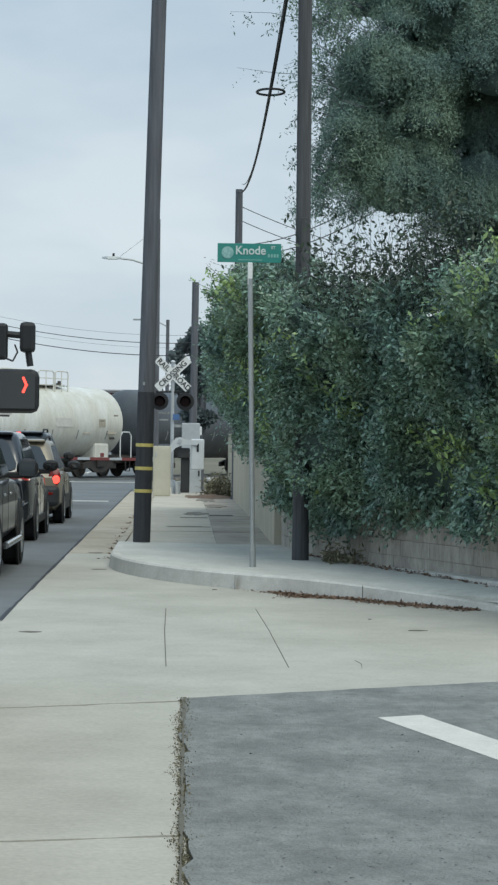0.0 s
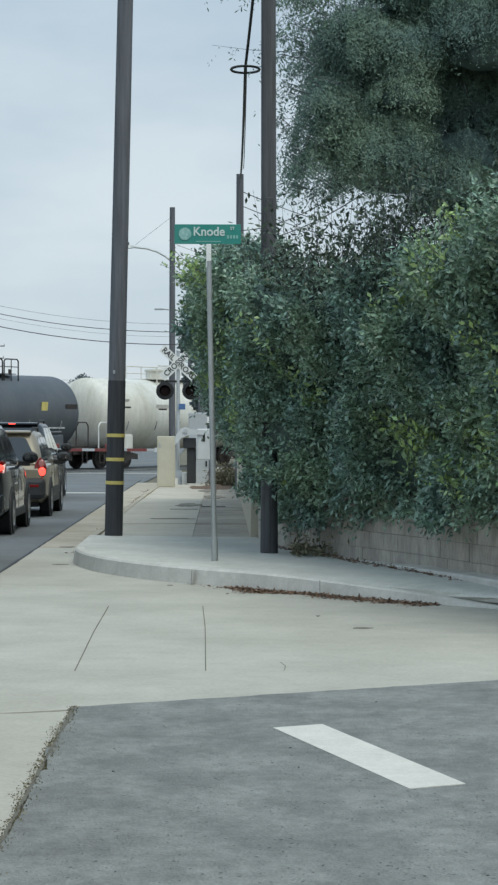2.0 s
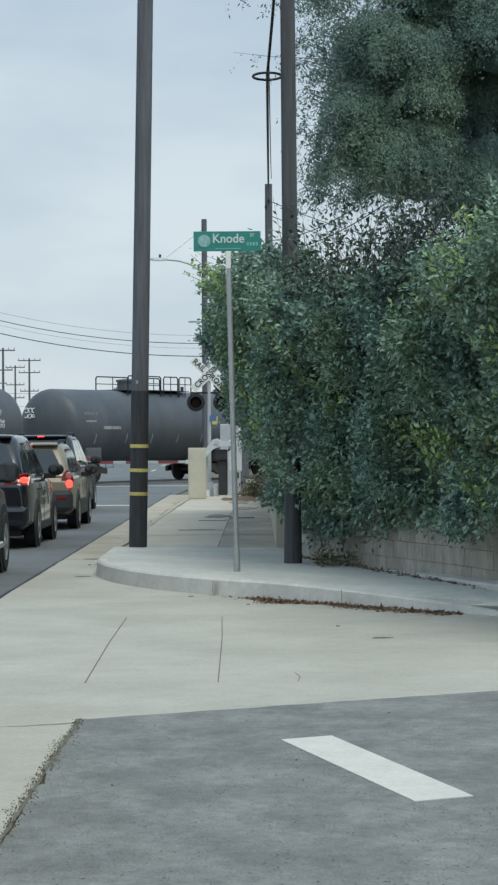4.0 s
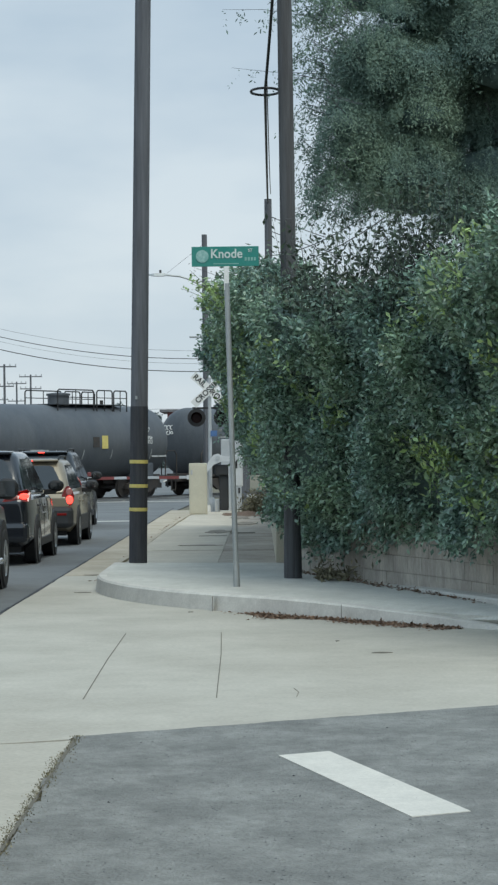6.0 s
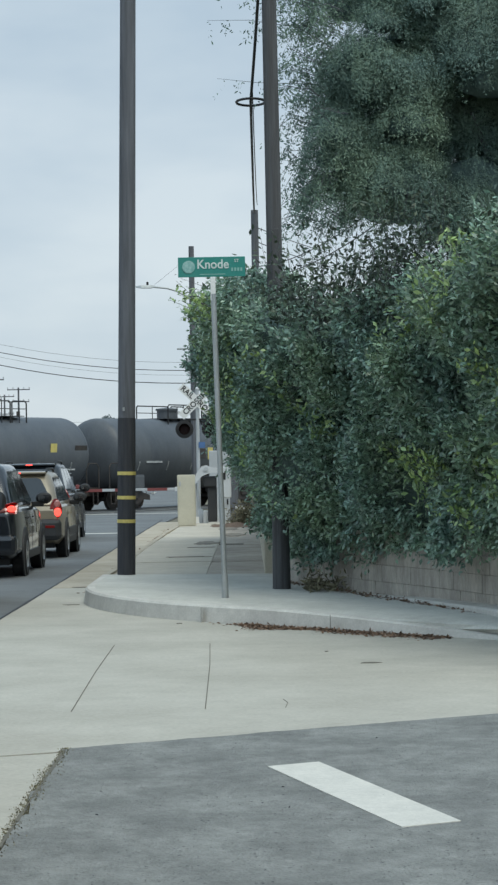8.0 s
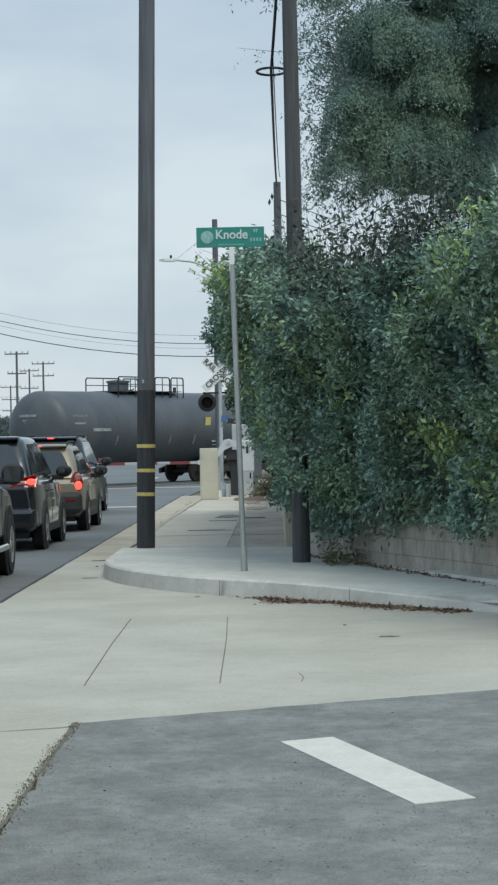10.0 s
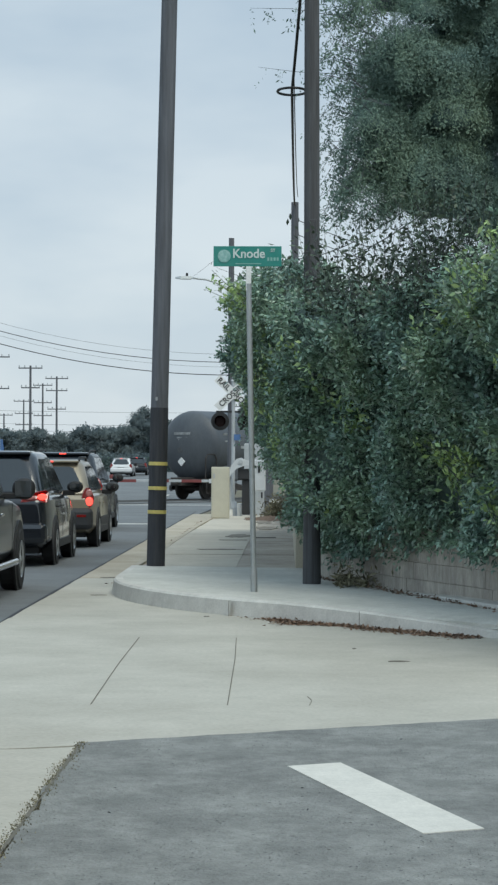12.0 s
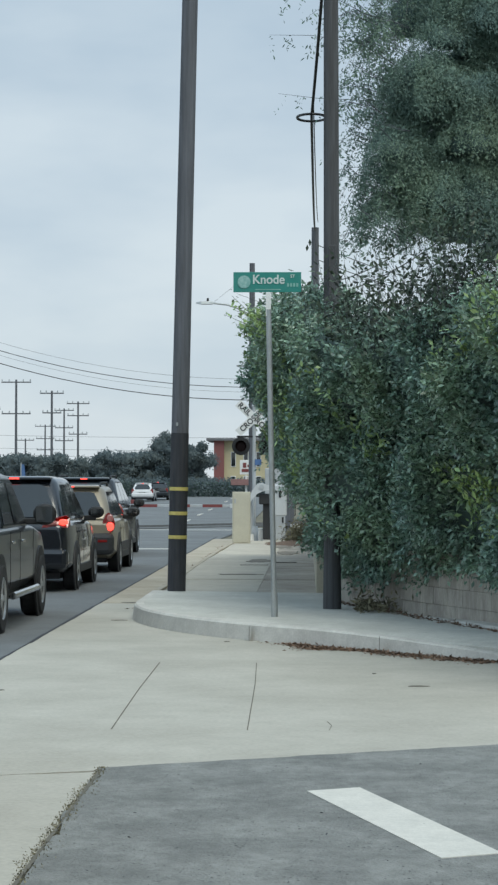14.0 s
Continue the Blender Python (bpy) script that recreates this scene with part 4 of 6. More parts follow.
def build_poles():
    p = wood_pole(-1.865, 30.92, 11.5, 0.125, 0.108, (0.24, 0), "tall brown wooden utility pole with yellow bands", tar=2.35)
    for z in (0.86, 1.20, 1.55):
        x = 0.24 * z / 11.5
        part("yellow_band", rod(bmesh.new(), (x, 0, z - 0.025), (x + 0.001, 0, z + 0.025), 0.136, 0.136, 18), M_YELLOW, p, "reflective yellow band")
    part("tag", boxed(0.0, 0.03, -0.14, -0.13, 2.45, 2.5), M_GALV, p)
    p = wood_pole(0.325, 27.0, 10.3, 0.108, 0.088, (-0.03, 0), "dark wooden utility pole standing in the hedge", wood=M_WOOD_DARK)
    part("pole_foot", rod(bmesh.new(), (0, 0, -0.12), (0, 0, 0.6), 0.116, 0.1095, 16), M_WOOD_DARK, p)
    part("guard", boxed(-0.05, 0.05, -0.125, -0.1, 1.0, 4.6, 0.01), M_WOOD_DARK, p, "wooden cable guard board")
    p = wood_pole(-2.68, 103.5, 12.35, 0.165, 0.13, (0.0, 0), "wooden pole carrying a street lamp arm")
    part("pole_foot", rod(bmesh.new(), (0, 0, -0.6), (0, 0, 0.0), 0.17, 0.165, 14), M_WOOD, p)
    bm = bmesh.new()
    tube(bm, [(0, 0, 9.7), (-0.35, 0, 9.98), (-0.75, 0, 10.2), (-1.2, 0, 10.34), (-1.9, 0, 10.42)], 0.045)
    part("lamp_arm", bm, M_GALV, p, "curved grey lamp arm")
    part("lamp_head", loft(bmesh.new(), [[(-1.8 - d, -w, 10.43 - h), (-1.8 - d, w, 10.43 - h), (-1.8 - d, w * 0.7, 10.43 + h), (-1.8 - d, -w * 0.7, 10.43 + h)] for d, w, h in ((0, 0.05, 0.035), (0.2, 0.16, 0.075), (0.65, 0.17, 0.07), (0.92, 0.07, 0.03))]), M_GALV, p, "grey cobra-head street lamp")
    part("photocell", rod(bmesh.new(), (-2.15, 0, 10.48), (-2.15, 0, 10.66), 0.055), M_BLACK, p)
    p60 = wood_pole(0.215, 58.6, 8.65, 0.12, 0.10, (0, 0), "wooden utility pole by the railway")
    p = wood_pole(-0.97, 72.0, 7.0, 0.14, 0.12, (0.05, 0), "old dark wooden pole cut short")
    part("meter_box", boxed(0.14, 0.32, -0.16, 0.0, 1.75, 2.05, 0.02), M_WHITE, p, "small white meter box")
    p = wood_pole(-2.55, 152.0, 10.1, 0.15, 0.12, (0, 0), "far wooden pole with a street lamp")
    bm = bmesh.new()
    tube(bm, [(0, 0, 9.6), (-0.8, 0, 10.0), (-1.9, 0, 10.1)], 0.05)
    box(bm, -2.5, -1.85, -0.12, 0.12, 10.03, 10.15, 0.02)
    part("lamp_arm", bm, M_GALV, p, "far grey street lamp")
    for q in (p, p60):
        part("pole_foot", rod(bmesh.new(), (0, 0, -0.35), (0, 0, 0.02), 0.155, 0.15, 14), M_WOOD, q)


def wire(name, pts, r, label):
    cu = bpy.data.curves.new(name, "CURVE")
    cu.dimensions, cu.bevel_depth, cu.bevel_resolution = "3D", r, 2
    sp = cu.splines.new("POLY")
    sp.points.add(len(pts) - 1)
    for q, c in zip(sp.points, pts):
        q.co = (*c, 1)
    cu.materials.append(M_CABLE)
    return tagged(new(name, cu), label, "cable")


def sagging(a, b, sag, n=24):
    a, b = Vector(a), Vector(b)
    return [tuple(a.lerp(b, k / n) - Vector((0, 0, sag * 4 * (k / n) * (1 - k / n)))) for k in range(n + 1)]


def build_wires():
    wire("overhead_cable", sagging((0.29, 27.1, 9.3), (0.07, 32.6, 7.3), 0.15) + sagging((0.07, 32.6, 7.3), (0.215, 58.6, 8.7), 0.5)[1:], 0.022, "thick black cable from pole to pole")
    wire("overhead_cable", sagging((0.32, 27.1, 9.7), (0.1, 33.0, 7.6), 0.1) + sagging((0.1, 33.0, 7.6), (0.3, 58.6, 8.9), 0.5)[1:], 0.009, "thin black line beside the thick cable")
    bm = bmesh.new()
    ring = [(0.07 + 0.22 * math.cos(a), 32.6 + 0.5 * math.sin(a), 7.28 + 0.03 * math.sin(a)) for a in np.linspace(0, math.tau, 25)]
    tagged(part("cable_loop", tube(bm, ring, 0.02, 6), M_CABLE), "black slack loop of cable hanging on the line", "cable")
    for up, r in ((0.0, 0.018), (-0.43, 0.021), (0.27, 0.007), (-0.16, 0.006)):
        pts = [(-2.3 + u, 72.0, 5.0 + up - 0.0163 * u + 0.01685 * u * u) for u in np.linspace(-24, 9, 45)]
        wire("overhead_cable", pts, r * 0.65, "black line crossing the road near the railway")
    for z0, z1 in ((6.9, 8.3), (6.5, 7.9)):
        wire("overhead_cable", sagging((0.215, 58.6, z1), (9, 80, z0 + 2), 0.5), 0.012, "thin black line leaving the pole")
    for z in (6.9, 7.2):
        wire("overhead_cable", sagging((0.215, 58.6, z), (3.0, 34.0, z - 0.6), 0.4), 0.012, "thin black line into the tree")
    wire("guy_wire", [(-2.7, 103.4, 12.0), (-4.5, 103.4, 10.6)], 0.006, "thin guy wire at the lamp pole")


def build_street_sign():
    root = thing("street_sign", "green street name sign on a leaning galvanised post", "street sign", at=pose(-0.365, 25.12, 0.15))
    tilt = Vector((-0.075, 0, 3.6))
    part("post", rod(bmesh.new(), (0, 0, -0.02), tilt, 0.032, 0.032, 12), M_GALV, root, "grey galvanised steel post")
    part("post_sleeve", rod(bmesh.new(), (0, 0, -0.01), (-0.006, 0, 0.3), 0.040, 0.040, 12), M_GALV, root)
    part("bracket", boxed(-0.108, -0.048, -0.02, 0.02, 3.52, 3.8, 0.006), M_WHITE, root, "white sign bracket")
    bl = part("blade", boxed(-0.485, 0.305, -0.012, 0.0, 3.80, 4.035, 0.003), M_SIGN_GREEN, root, "green name blade with white lettering")
    up = lambda x, z: Matrix.Translation((x, -0.016, z)) @ Matrix.Rotation(radians(90), 4, "X")
    text_part("Knode", 0.148, up(-0.075, 3.945), M_LETTER, bl, squeeze=0.95)
    text_part("ST", 0.05, up(0.205, 3.985), M_LETTER, bl)
    for k in range(4):
        part("number_bar", boxed(0.14 + k * 0.036, 0.163 + k * 0.036, -0.015, -0.011, 3.865, 3.905), M_LETTER_DIM, bl)
    part("small_print", boxed(-0.23, 0.07, -0.015, -0.011, 3.826, 3.836), M_LETTER_DIM, bl)
    bm = bmesh.new()
    lathe(bm, [(0.0, 0.0), (0.075, 0.0), (0.075, 0.004), (0.0, 0.004)], up(-0.36, 3.92) @ Matrix.Translation((0, 0, -0.001)), 20)
    part("seal", bm, material("faded_seal", (0.30, 0.47, 0.44), 0.5, col2=(0.16, 0.34, 0.31), scale=26, amount=1.0, bump=0.0), bl, "pale round city seal")
    return root


# ---- the level crossing ----
def build_crossing():
    for off in (-0.75, 0.75):
        bm = bmesh.new()
        box(bm, -180, 220, off - 0.035, off + 0.035, -0.05, 0.115, 0.0)
        box(bm, -180, 220, off - 0.07, off + 0.07, -0.05, -0.02, 0.0)
        tagged(part("rail", bm, M_STEEL), "worn steel rail crossing the road", "rail", kind="structure").matrix_world = TRACK_M
    bm = bmesh.new()
    box(bm, -180, -26.0, -2.2, 2.2, -0.05, 0.03)
    box(bm, 9.0, 220, -2.2, 2.2, -0.05, 0.03)
    tagged(part("track_bed", bm, M_BALLAST), "grey ballast under the rails", "gravel", kind="structure").matrix_world = TRACK_M
    bm = bmesh.new()
    box(bm, -25.9, 8.9, -1.9, -0.85, -0.05, 0.06)
    box(bm, -25.9, 8.9, -0.66, 0.66, -0.05, 0.06)
    box(bm, -25.9, 8.9, 0.85, 1.9, -0.05, 0.06)
    tagged(part("crossing_panels", bm, M_ASPHALT), "dark crossing panels between the rails", "crossing", kind="structure").matrix_world = TRACK_M


def set_up(x, y, z, scale):
    return pose(x, y, z) @ Matrix.Diagonal((scale, scale, scale, 1))


def build_signal():
    root = thing("crossing_signal", "silver railroad crossing signal with white crossbuck and black lamp discs", "crossing signal", at=set_up(-1.63, 66.0, -0.03, 1.12))
    part("mast", rod(bmesh.new(), (0, 0, 0.3), (0, 0, 3.72), 0.05, 0.05, 14), M_GREY_BOX, root, "silver round mast")
    part("mast_base", lathe(bmesh.new(), [(0.0, 0.0), (0.2, 0.0), (0.17, 0.25), (0.09, 0.42), (0.0, 0.42)], seg=14), M_GREY_BOX, root)
    part("finial", lathe(bmesh.new(), [(0.07, 3.72), (0.055, 3.76), (0.0, 3.79)], seg=12), M_SILVER, root)
    for ang, words, off in ((-43, ((-0.36, "RAIL"), (0.36, "ROAD")), 0.0), (43, ((0.0, "CROSSING"),), 0.006)):
        m = Matrix.Translation((0.0, -0.075 - off, 3.39)) @ Matrix.Rotation(radians(-ang), 4, "Y")
        bm = boxed(-0.61, 0.61, -0.004, 0.0, -0.115, 0.115)
        bmesh.ops.transform(bm, matrix=m, verts=bm.verts[:])
        bl = part("crossbuck_blade", bm, M_WHITE, root, "white crossbuck blade with black letters")
        for k, wd in words:
            text_part(wd, 0.215, m @ Matrix.Translation((k, -0.008, 0)) @ Matrix.Rotation(radians(90), 4, "X"), M_BLACK, bl, squeeze=0.95)
    part("lamp_crossarm", boxed(-0.48, 0.48, -0.03, 0.03, 2.86, 2.91, 0.005), M_BLACK, root, "black lamp crossarm")
    for x in (-0.36, 0.36):
        lm = Matrix.Translation((x, -0.09, 2.62)) @ Matrix.Rotation(radians(90), 4, "X")
        d = part("lamp_disc", lathe(bmesh.new(), [(0.0, 0.0), (0.25, 0.0), (0.25, 0.012), (0.16, 0.02), (0.0, 0.02)], lm, 28), M_BLACK, root, "round black lamp backing")
        bm = bmesh.new()
        seg = 18
        r = 0.155
        ra, rb = [], []
        for i in range(seg + 1):
            a = radians(-25 + 230 * i / seg)
            ra.append(bm.verts.new((x + r * math.cos(a), -0.1, 2.62 + r * math.sin(a))))
            rb.append(bm.verts.new((x + r * math.cos(a), -0.1 - 0.25 * (0.35 + 0.65 * max(0, math.sin(a))), 2.62 + r * math.sin(a))))
        for i in range(seg):
            bm.faces.new((ra[i], ra[i + 1], rb[i + 1], rb[i]))
        part("hood", bm, M_BLACK, d)
        part("lens", lathe(bmesh.new(), [(0.15, 0.022), (0.11, 0.04), (0.0, 0.05)], lm, 24), M_REDLENS, d, "dull red lamp lens")
    part("blue_plate", boxed(0.02, 0.2, -0.085, -0.075, 2.1, 2.26), M_BLUE, root, "small blue emergency notice plate")
    # gate mechanism and lowered arm
    g = thing("crossing_gate", "lowered red and white crossing gate on a silver mechanism", "barrier", at=set_up(-1.345, 65.45, 0.05, 1.165))
    part("gate_stand", rod(bmesh.new(), (-0.36, -0.1, -0.18), (-0.36, -0.1, 1.2), 0.09, 0.08, 12), M_GREY_BOX, g)
    part("gate_foot", lathe(bmesh.new(), [(0.0, 0.0), (0.16, 0.0), (0.16, 0.06), (0.13, 0.08), (0.12, 0.32), (0.0, 0.32)], Matrix.Translation((-0.36, -0.1, -0.18)), 14), M_WHITE, g, "white stand foot")
    part("mechanism_box", boxed(0.27, 0.62, -0.25, 0.2, 0.62, 1.44, 0.03), M_SILVER, g, "silver-grey gate mechanism box")
    part("hinge_plate", boxed(0.42, 0.48, -0.262, -0.25, 1.1, 1.32, 0.004), M_BLACK, g)
    bm = bmesh.new()
    loft(bm, [[(x, -0.30, z - h), (x, -0.22, z - h), (x, -0.22, z + h), (x, -0.30, z + h)] for x, z, h in ((0.45, 1.34, 0.06), (0.1, 1.36, 0.07), (-0.02, 1.37, 0.12), (-0.14, 1.33, 0.13), (-0.28, 1.16, 0.12), (-0.36, 0.99, 0.09), (-0.5, 0.91, 0.07), (-0.85, 0.88, 0.055))])
    part("arm_bracket", bm, M_SILVER, g, "cast silver arm bracket")
    part("bracket_hub", rod(bmesh.new(), (-0.03, -0.33, 1.38), (-0.03, -0.2, 1.38), 0.06, 0.06, 14), M_GREY_BOX, g)
    part("counterweight", boxed(-0.1, 0.24, -0.2, 0.0, 0.92, 1.2, 0.03), M_PLASTIC, g, "dark counterweight")
    # plain dark box added to fill the dark gap below the bracket
    part("motor_case", boxed(0.0, 0.24, -0.12, 0.1, 0.0, 0.94, 0.03), M_PLASTIC, g, "dark filler box added for the dark gap under the counterweight")
    arm = part("gate_arm", boxed(-4.3, -0.8, -0.275, -0.245, 0.845, 0.915, 0.008), M_GREY_BOX, g, "white gate arm with red stripes")
    for k in range(4):
        x = -1.05 - 0.85 * k
        part("red_stripe", boxed(x - 0.52, x, -0.279, -0.241, 0.842, 0.918), M_RED, arm)
    for x in (-3.4, -2.1):
        part("arm_lamp", boxed(x - 0.05, x + 0.05, -0.29, -0.23, 0.93, 1.04, 0.015), M_RED, arm, "small red arm lamp")
    bm = bmesh.new()
    for x in (-3.5, -3.35):
        rod(bm, (x, -0.26, 0.83), (x, -0.26, 0.57), 0.012, seg=6)
    rod(bm, (-3.58, -0.26, 0.65), (-3.28, -0.26, 0.65), 0.012, seg=6)
    part("arm_hanger", bm, M_BLACK, arm)
    # cabinets on the sidewalk
    c = thing("utility_cabinet", "tall narrow beige steel utility cabinet on the sidewalk", "cabinet", at=set_up(-1.90, 62.2, -0.05, 1.1))
    part("cabinet_body", boxed(-0.235, 0.235, -0.2, 0.2, 0.0, 1.42, 0.015), M_BEIGE, c)
    part("cabinet_plinth", boxed(-0.25, 0.25, -0.22, 0.22, 0.0, 0.05, 0.005), M_WALK, c)
    d = part("cabinet_door", boxed(-0.205, 0.205, -0.212, -0.2, 0.09, 1.36, 0.004), M_BEIGE, c)
    part("cabinet_latch", boxed(-0.18, -0.14, -0.225, -0.21, 1.12, 1.24, 0.004), M_GREY_BOX, d)
    c = thing("equipment_case", "silver-grey railway equipment case with a taller back box", "cabinet", at=set_up(-1.0, 67.6, -0.12, 1.18))
    part("case_body", boxed(-0.30, 0.26, -0.1, 0.5, 0.0, 1.22, 0.02), M_GREY_BOX, c)
    part("case_top", boxed(-0.28, 0.22, 0.1, 0.5, 1.22, 2.0, 0.02), M_GREY_BOX, c, "taller grey upper box")
    part("case_door", boxed(-0.28, 0.26, -0.112, -0.1, 0.08, 1.08, 0.005), M_GREY_BOX, c)
    part("case_handle", boxed(0.18, 0.22, -0.13, -0.11, 0.55, 0.7, 0.004), M_BLACK, c)
    b = thing("white_bucket", "white plastic bucket with a dark lid near the signal", "bucket", at=pose(-0.36, 67.6, -0.03))
    part("bucket_body", lathe(bmesh.new(), [(0, 0), (0.13, 0), (0.16, 0.4), (0.15, 0.4), (0, 0.4)], seg=16), M_BLACK, b)
    part("bucket_lid", lathe(bmesh.new(), [(0, 0.4), (0.17, 0.4), (0.17, 0.5), (0, 0.52)], seg=16), M_WHITE, b)
    b = thing("junction_box", "white plastic junction box at the foot of the signal", "box", at=pose(-1.42, 65.7, -0.03))
    part("box_body", boxed(-0.08, 0.08, -0.1, 0.1, 0, 0.42, 0.03), M_WHITE, b)
    # dirt mound with dry weeds against the wall
    bm = bmesh.new()
    bmesh.ops.create_grid(bm, x_segments=14, y_segments=14, size=1)
    for v in bm.verts:
        r = min(1.0, v.co.length)
        v.co = Vector((v.co.x * 0.75 - 0.45, v.co.y * 2.6 + 60.5, 0.02 + 0.13 * (1 - r) ** 0.8 + 0.04 * noise.noise(v.co * 5)))
    tagged(part("dirt_mound", bm, M_LITTER, smooth=True), "brown dirt and dry leaves heaped against the wall", "dirt", kind="stuff")
    rng = np.random.default_rng(6)
    p = np.stack([rng.normal(-0.15, 0.22, 2600), rng.normal(62.0, 0.6, 2600), 0.03 + np.abs(rng.normal(0, 0.25, 2600))], 1)
    tagged(new("dry_weeds", leaf_mesh("dry_weeds", p, 0.05, M_MOSS, rng, long=2.5)), "dry straw-coloured weeds by the wall", "weeds", kind="stuff")


# ---- the train ----
TANK_R, TANK_Z, TANK_HALF = 1.45, 2.31, 6.2


def tank_car(paint, name, label, marks):
    root = thing(name, label, "tank car", group="tank cars of the train")
    prof = [(0.0, -TANK_HALF)]
    for i in range(1, 9):
        a = i / 8 * math.pi / 2
        prof.append((TANK_R * math.sin(a), -TANK_HALF + 0.62 * (1 - math.cos(a))))
    for k in (-3.3, -3.27, -1.2, -1.17, 1.17, 1.2, 3.27, 3.3):
        prof.append((TANK_R + (0.004 if abs(k) in (3.27, 1.17) else 0.0), k))
    for i in range(8, 0, -1):
        a = i / 8 * math.pi / 2
        prof.append((TANK_R * math.sin(a), TANK_HALF - 0.62 * (1 - math.cos(a))))
    prof.append((0.0, TANK_HALF))
    m = Matrix.Translation((0, 0, TANK_Z)) @ Matrix.Rotation(radians(90), 4, "Y")
    shell = part("tank_shell", lathe(bmesh.new(), prof, m, 40), paint, root, smooth=True)
    # top works
    zt = TANK_Z + TANK_R
    part("manway", lathe(bmesh.new(), [(0, zt - 0.1), (0.42, zt - 0.1), (0.42, zt + 0.36), (0.47, zt + 0.36), (0.47, zt + 0.44), (0.0, zt + 0.5)], Matrix.Translation((-0.65, 0, 0)), 18), paint, root, "round valve housing")
    part("platform", boxed(-1.7, 2.7, -0.7, 0.7, zt + 0.0, zt + 0.03, 0.0), paint, root, "steel grating platform")
    for x0, x1 in ((-1.7, 0.55), (0.75, 1.75), (1.85, 2.7)):
        for y in (-0.8, 0.8):
            bm = bmesh.new()
            tube(bm, [(x0, y, zt - 0.25), (x0, y, zt + 0.5), (x0 + 0.08, y, zt + 0.57), (x1 - 0.08, y, zt + 0.57), (x1, y, zt + 0.5), (x1, y, zt - 0.25)], 0.027, 6)
            rod(bm, (x0, y, zt + 0.28), (x1, y, zt + 0.28), 0.018, seg=6)
            rod(bm, ((x0 + x1) / 2, y, zt - 0.25), ((x0 + x1) / 2, y, zt + 0.57), 0.018, seg=6)
            part("railing", bm, paint if paint is M_TANK_WHITE else M_BLACK, root, "tubular platform railing")
    part("vent", rod(bmesh.new(), (3.2, 0, zt - 0.05), (3.2, 0, zt + 0.22), 0.07, 0.07, 10), M_TRUCK_IRON, root)
    for sy in (1,):
        bm = bmesh.new()
        for x in (-0.25, 0.25):
            tube(bm, [(x, sy * 1.0, zt), (x, sy * 1.42, TANK_Z + 0.4), (x, sy * 1.48, TANK_Z - 0.6), (x, sy * 1.42, 0.6)], 0.013, 5)
        for k in range(9):
            z = 0.65 + k * 0.3
            y = sy * (1.47 if z < TANK_Z + 0.4 else 1.47 - (z - TANK_Z - 0.4) * 0.42)
            rod(bm, (-0.25, y, z), (0.25, y, z), 0.009, seg=5)
        part("ladder", bm, paint, root, "side ladder to the platform")
    # frame ends
    for sx in (-1, 1):
        part("stub_sill", boxed(min(sx * 3.6, sx * 6.75), max(sx * 3.6, sx * 6.75), -0.28, 0.28, 0.66, 1.0, 0.02), M_TRUCK_IRON, root)
        part("saddle", boxed(sx * 4.5 - 0.5, sx * 4.5 + 0.5, -1.25, 1.25, 0.82, 1.5, 0.1), paint, root, "cradle under the tank")
        part("end_platform", boxed(min(sx * 5.5, sx * 6.5), max(sx * 5.5, sx * 6.5), -1.3, 1.3, 0.86, 0.94, 0.01), M_TRUCK_IRON, root)
        for y in (-1.3, 1.3):
            bm = bmesh.new()
            tube(bm, [(sx * 5.7, y, 0.9), (sx * 5.7, y, 1.75), (sx * 5.85, y, 1.95), (sx * 6.35, y, 1.95), (sx * 6.48, y, 1.8), (sx * 6.48, y, 0.9)], 0.026, 6)
            part("handrail", bm, M_WHITE if paint is M_TANK_WHITE else M_TRUCK_IRON, root, "end handrail")
            part("step", tube(bmesh.new(), [(sx * 6.1, y, 0.9), (sx * 6.1, y, 0.35), (sx * 6.4, y, 0.35), (sx * 6.4, y, 0.9)], 0.02, 6), M_TRUCK_IRON, root)
        part("coupler", boxed(min(sx * 6.6, sx * 6.84), max(sx * 6.6, sx * 6.84), -0.13, 0.13, 0.7, 0.95, 0.03), M_TRUCK_IRON, root)
        part("brake_hose", tube(bmesh.new(), [(sx * 6.55, 0.35, 0.8), (sx * 6.7, 0.3, 0.45), (sx * 6.8, 0.1, 0.5)], 0.025, 6), M_BLACK, root)
        # bogie
        bog = part("bogie", boxed(sx * 4.6 - 0.25, sx * 4.6 + 0.25, -1.15, 1.15, 0.5, 0.82, 0.04), M_TRUCK_IRON, root)
        for y in (-1.0, 1.0):
            bm = bmesh.new()
            xs = ((-1.15, 0.55, 0.1), (-0.7, 0.62, 0.13), (-0.3, 0.55, 0.25), (0.3, 0.55, 0.25), (0.7, 0.62, 0.13), (1.15, 0.55, 0.1))
            loft(bm, [[(sx * 4.6 + x, y - 0.07, z - h), (sx * 4.6 + x, y + 0.07, z - h), (sx * 4.6 + x, y + 0.07, z + h), (sx * 4.6 + x, y - 0.07, z + h)] for x, z, h in xs])
            part("side_frame", bm, M_TRUCK_IRON, bog, "cast steel side frame")
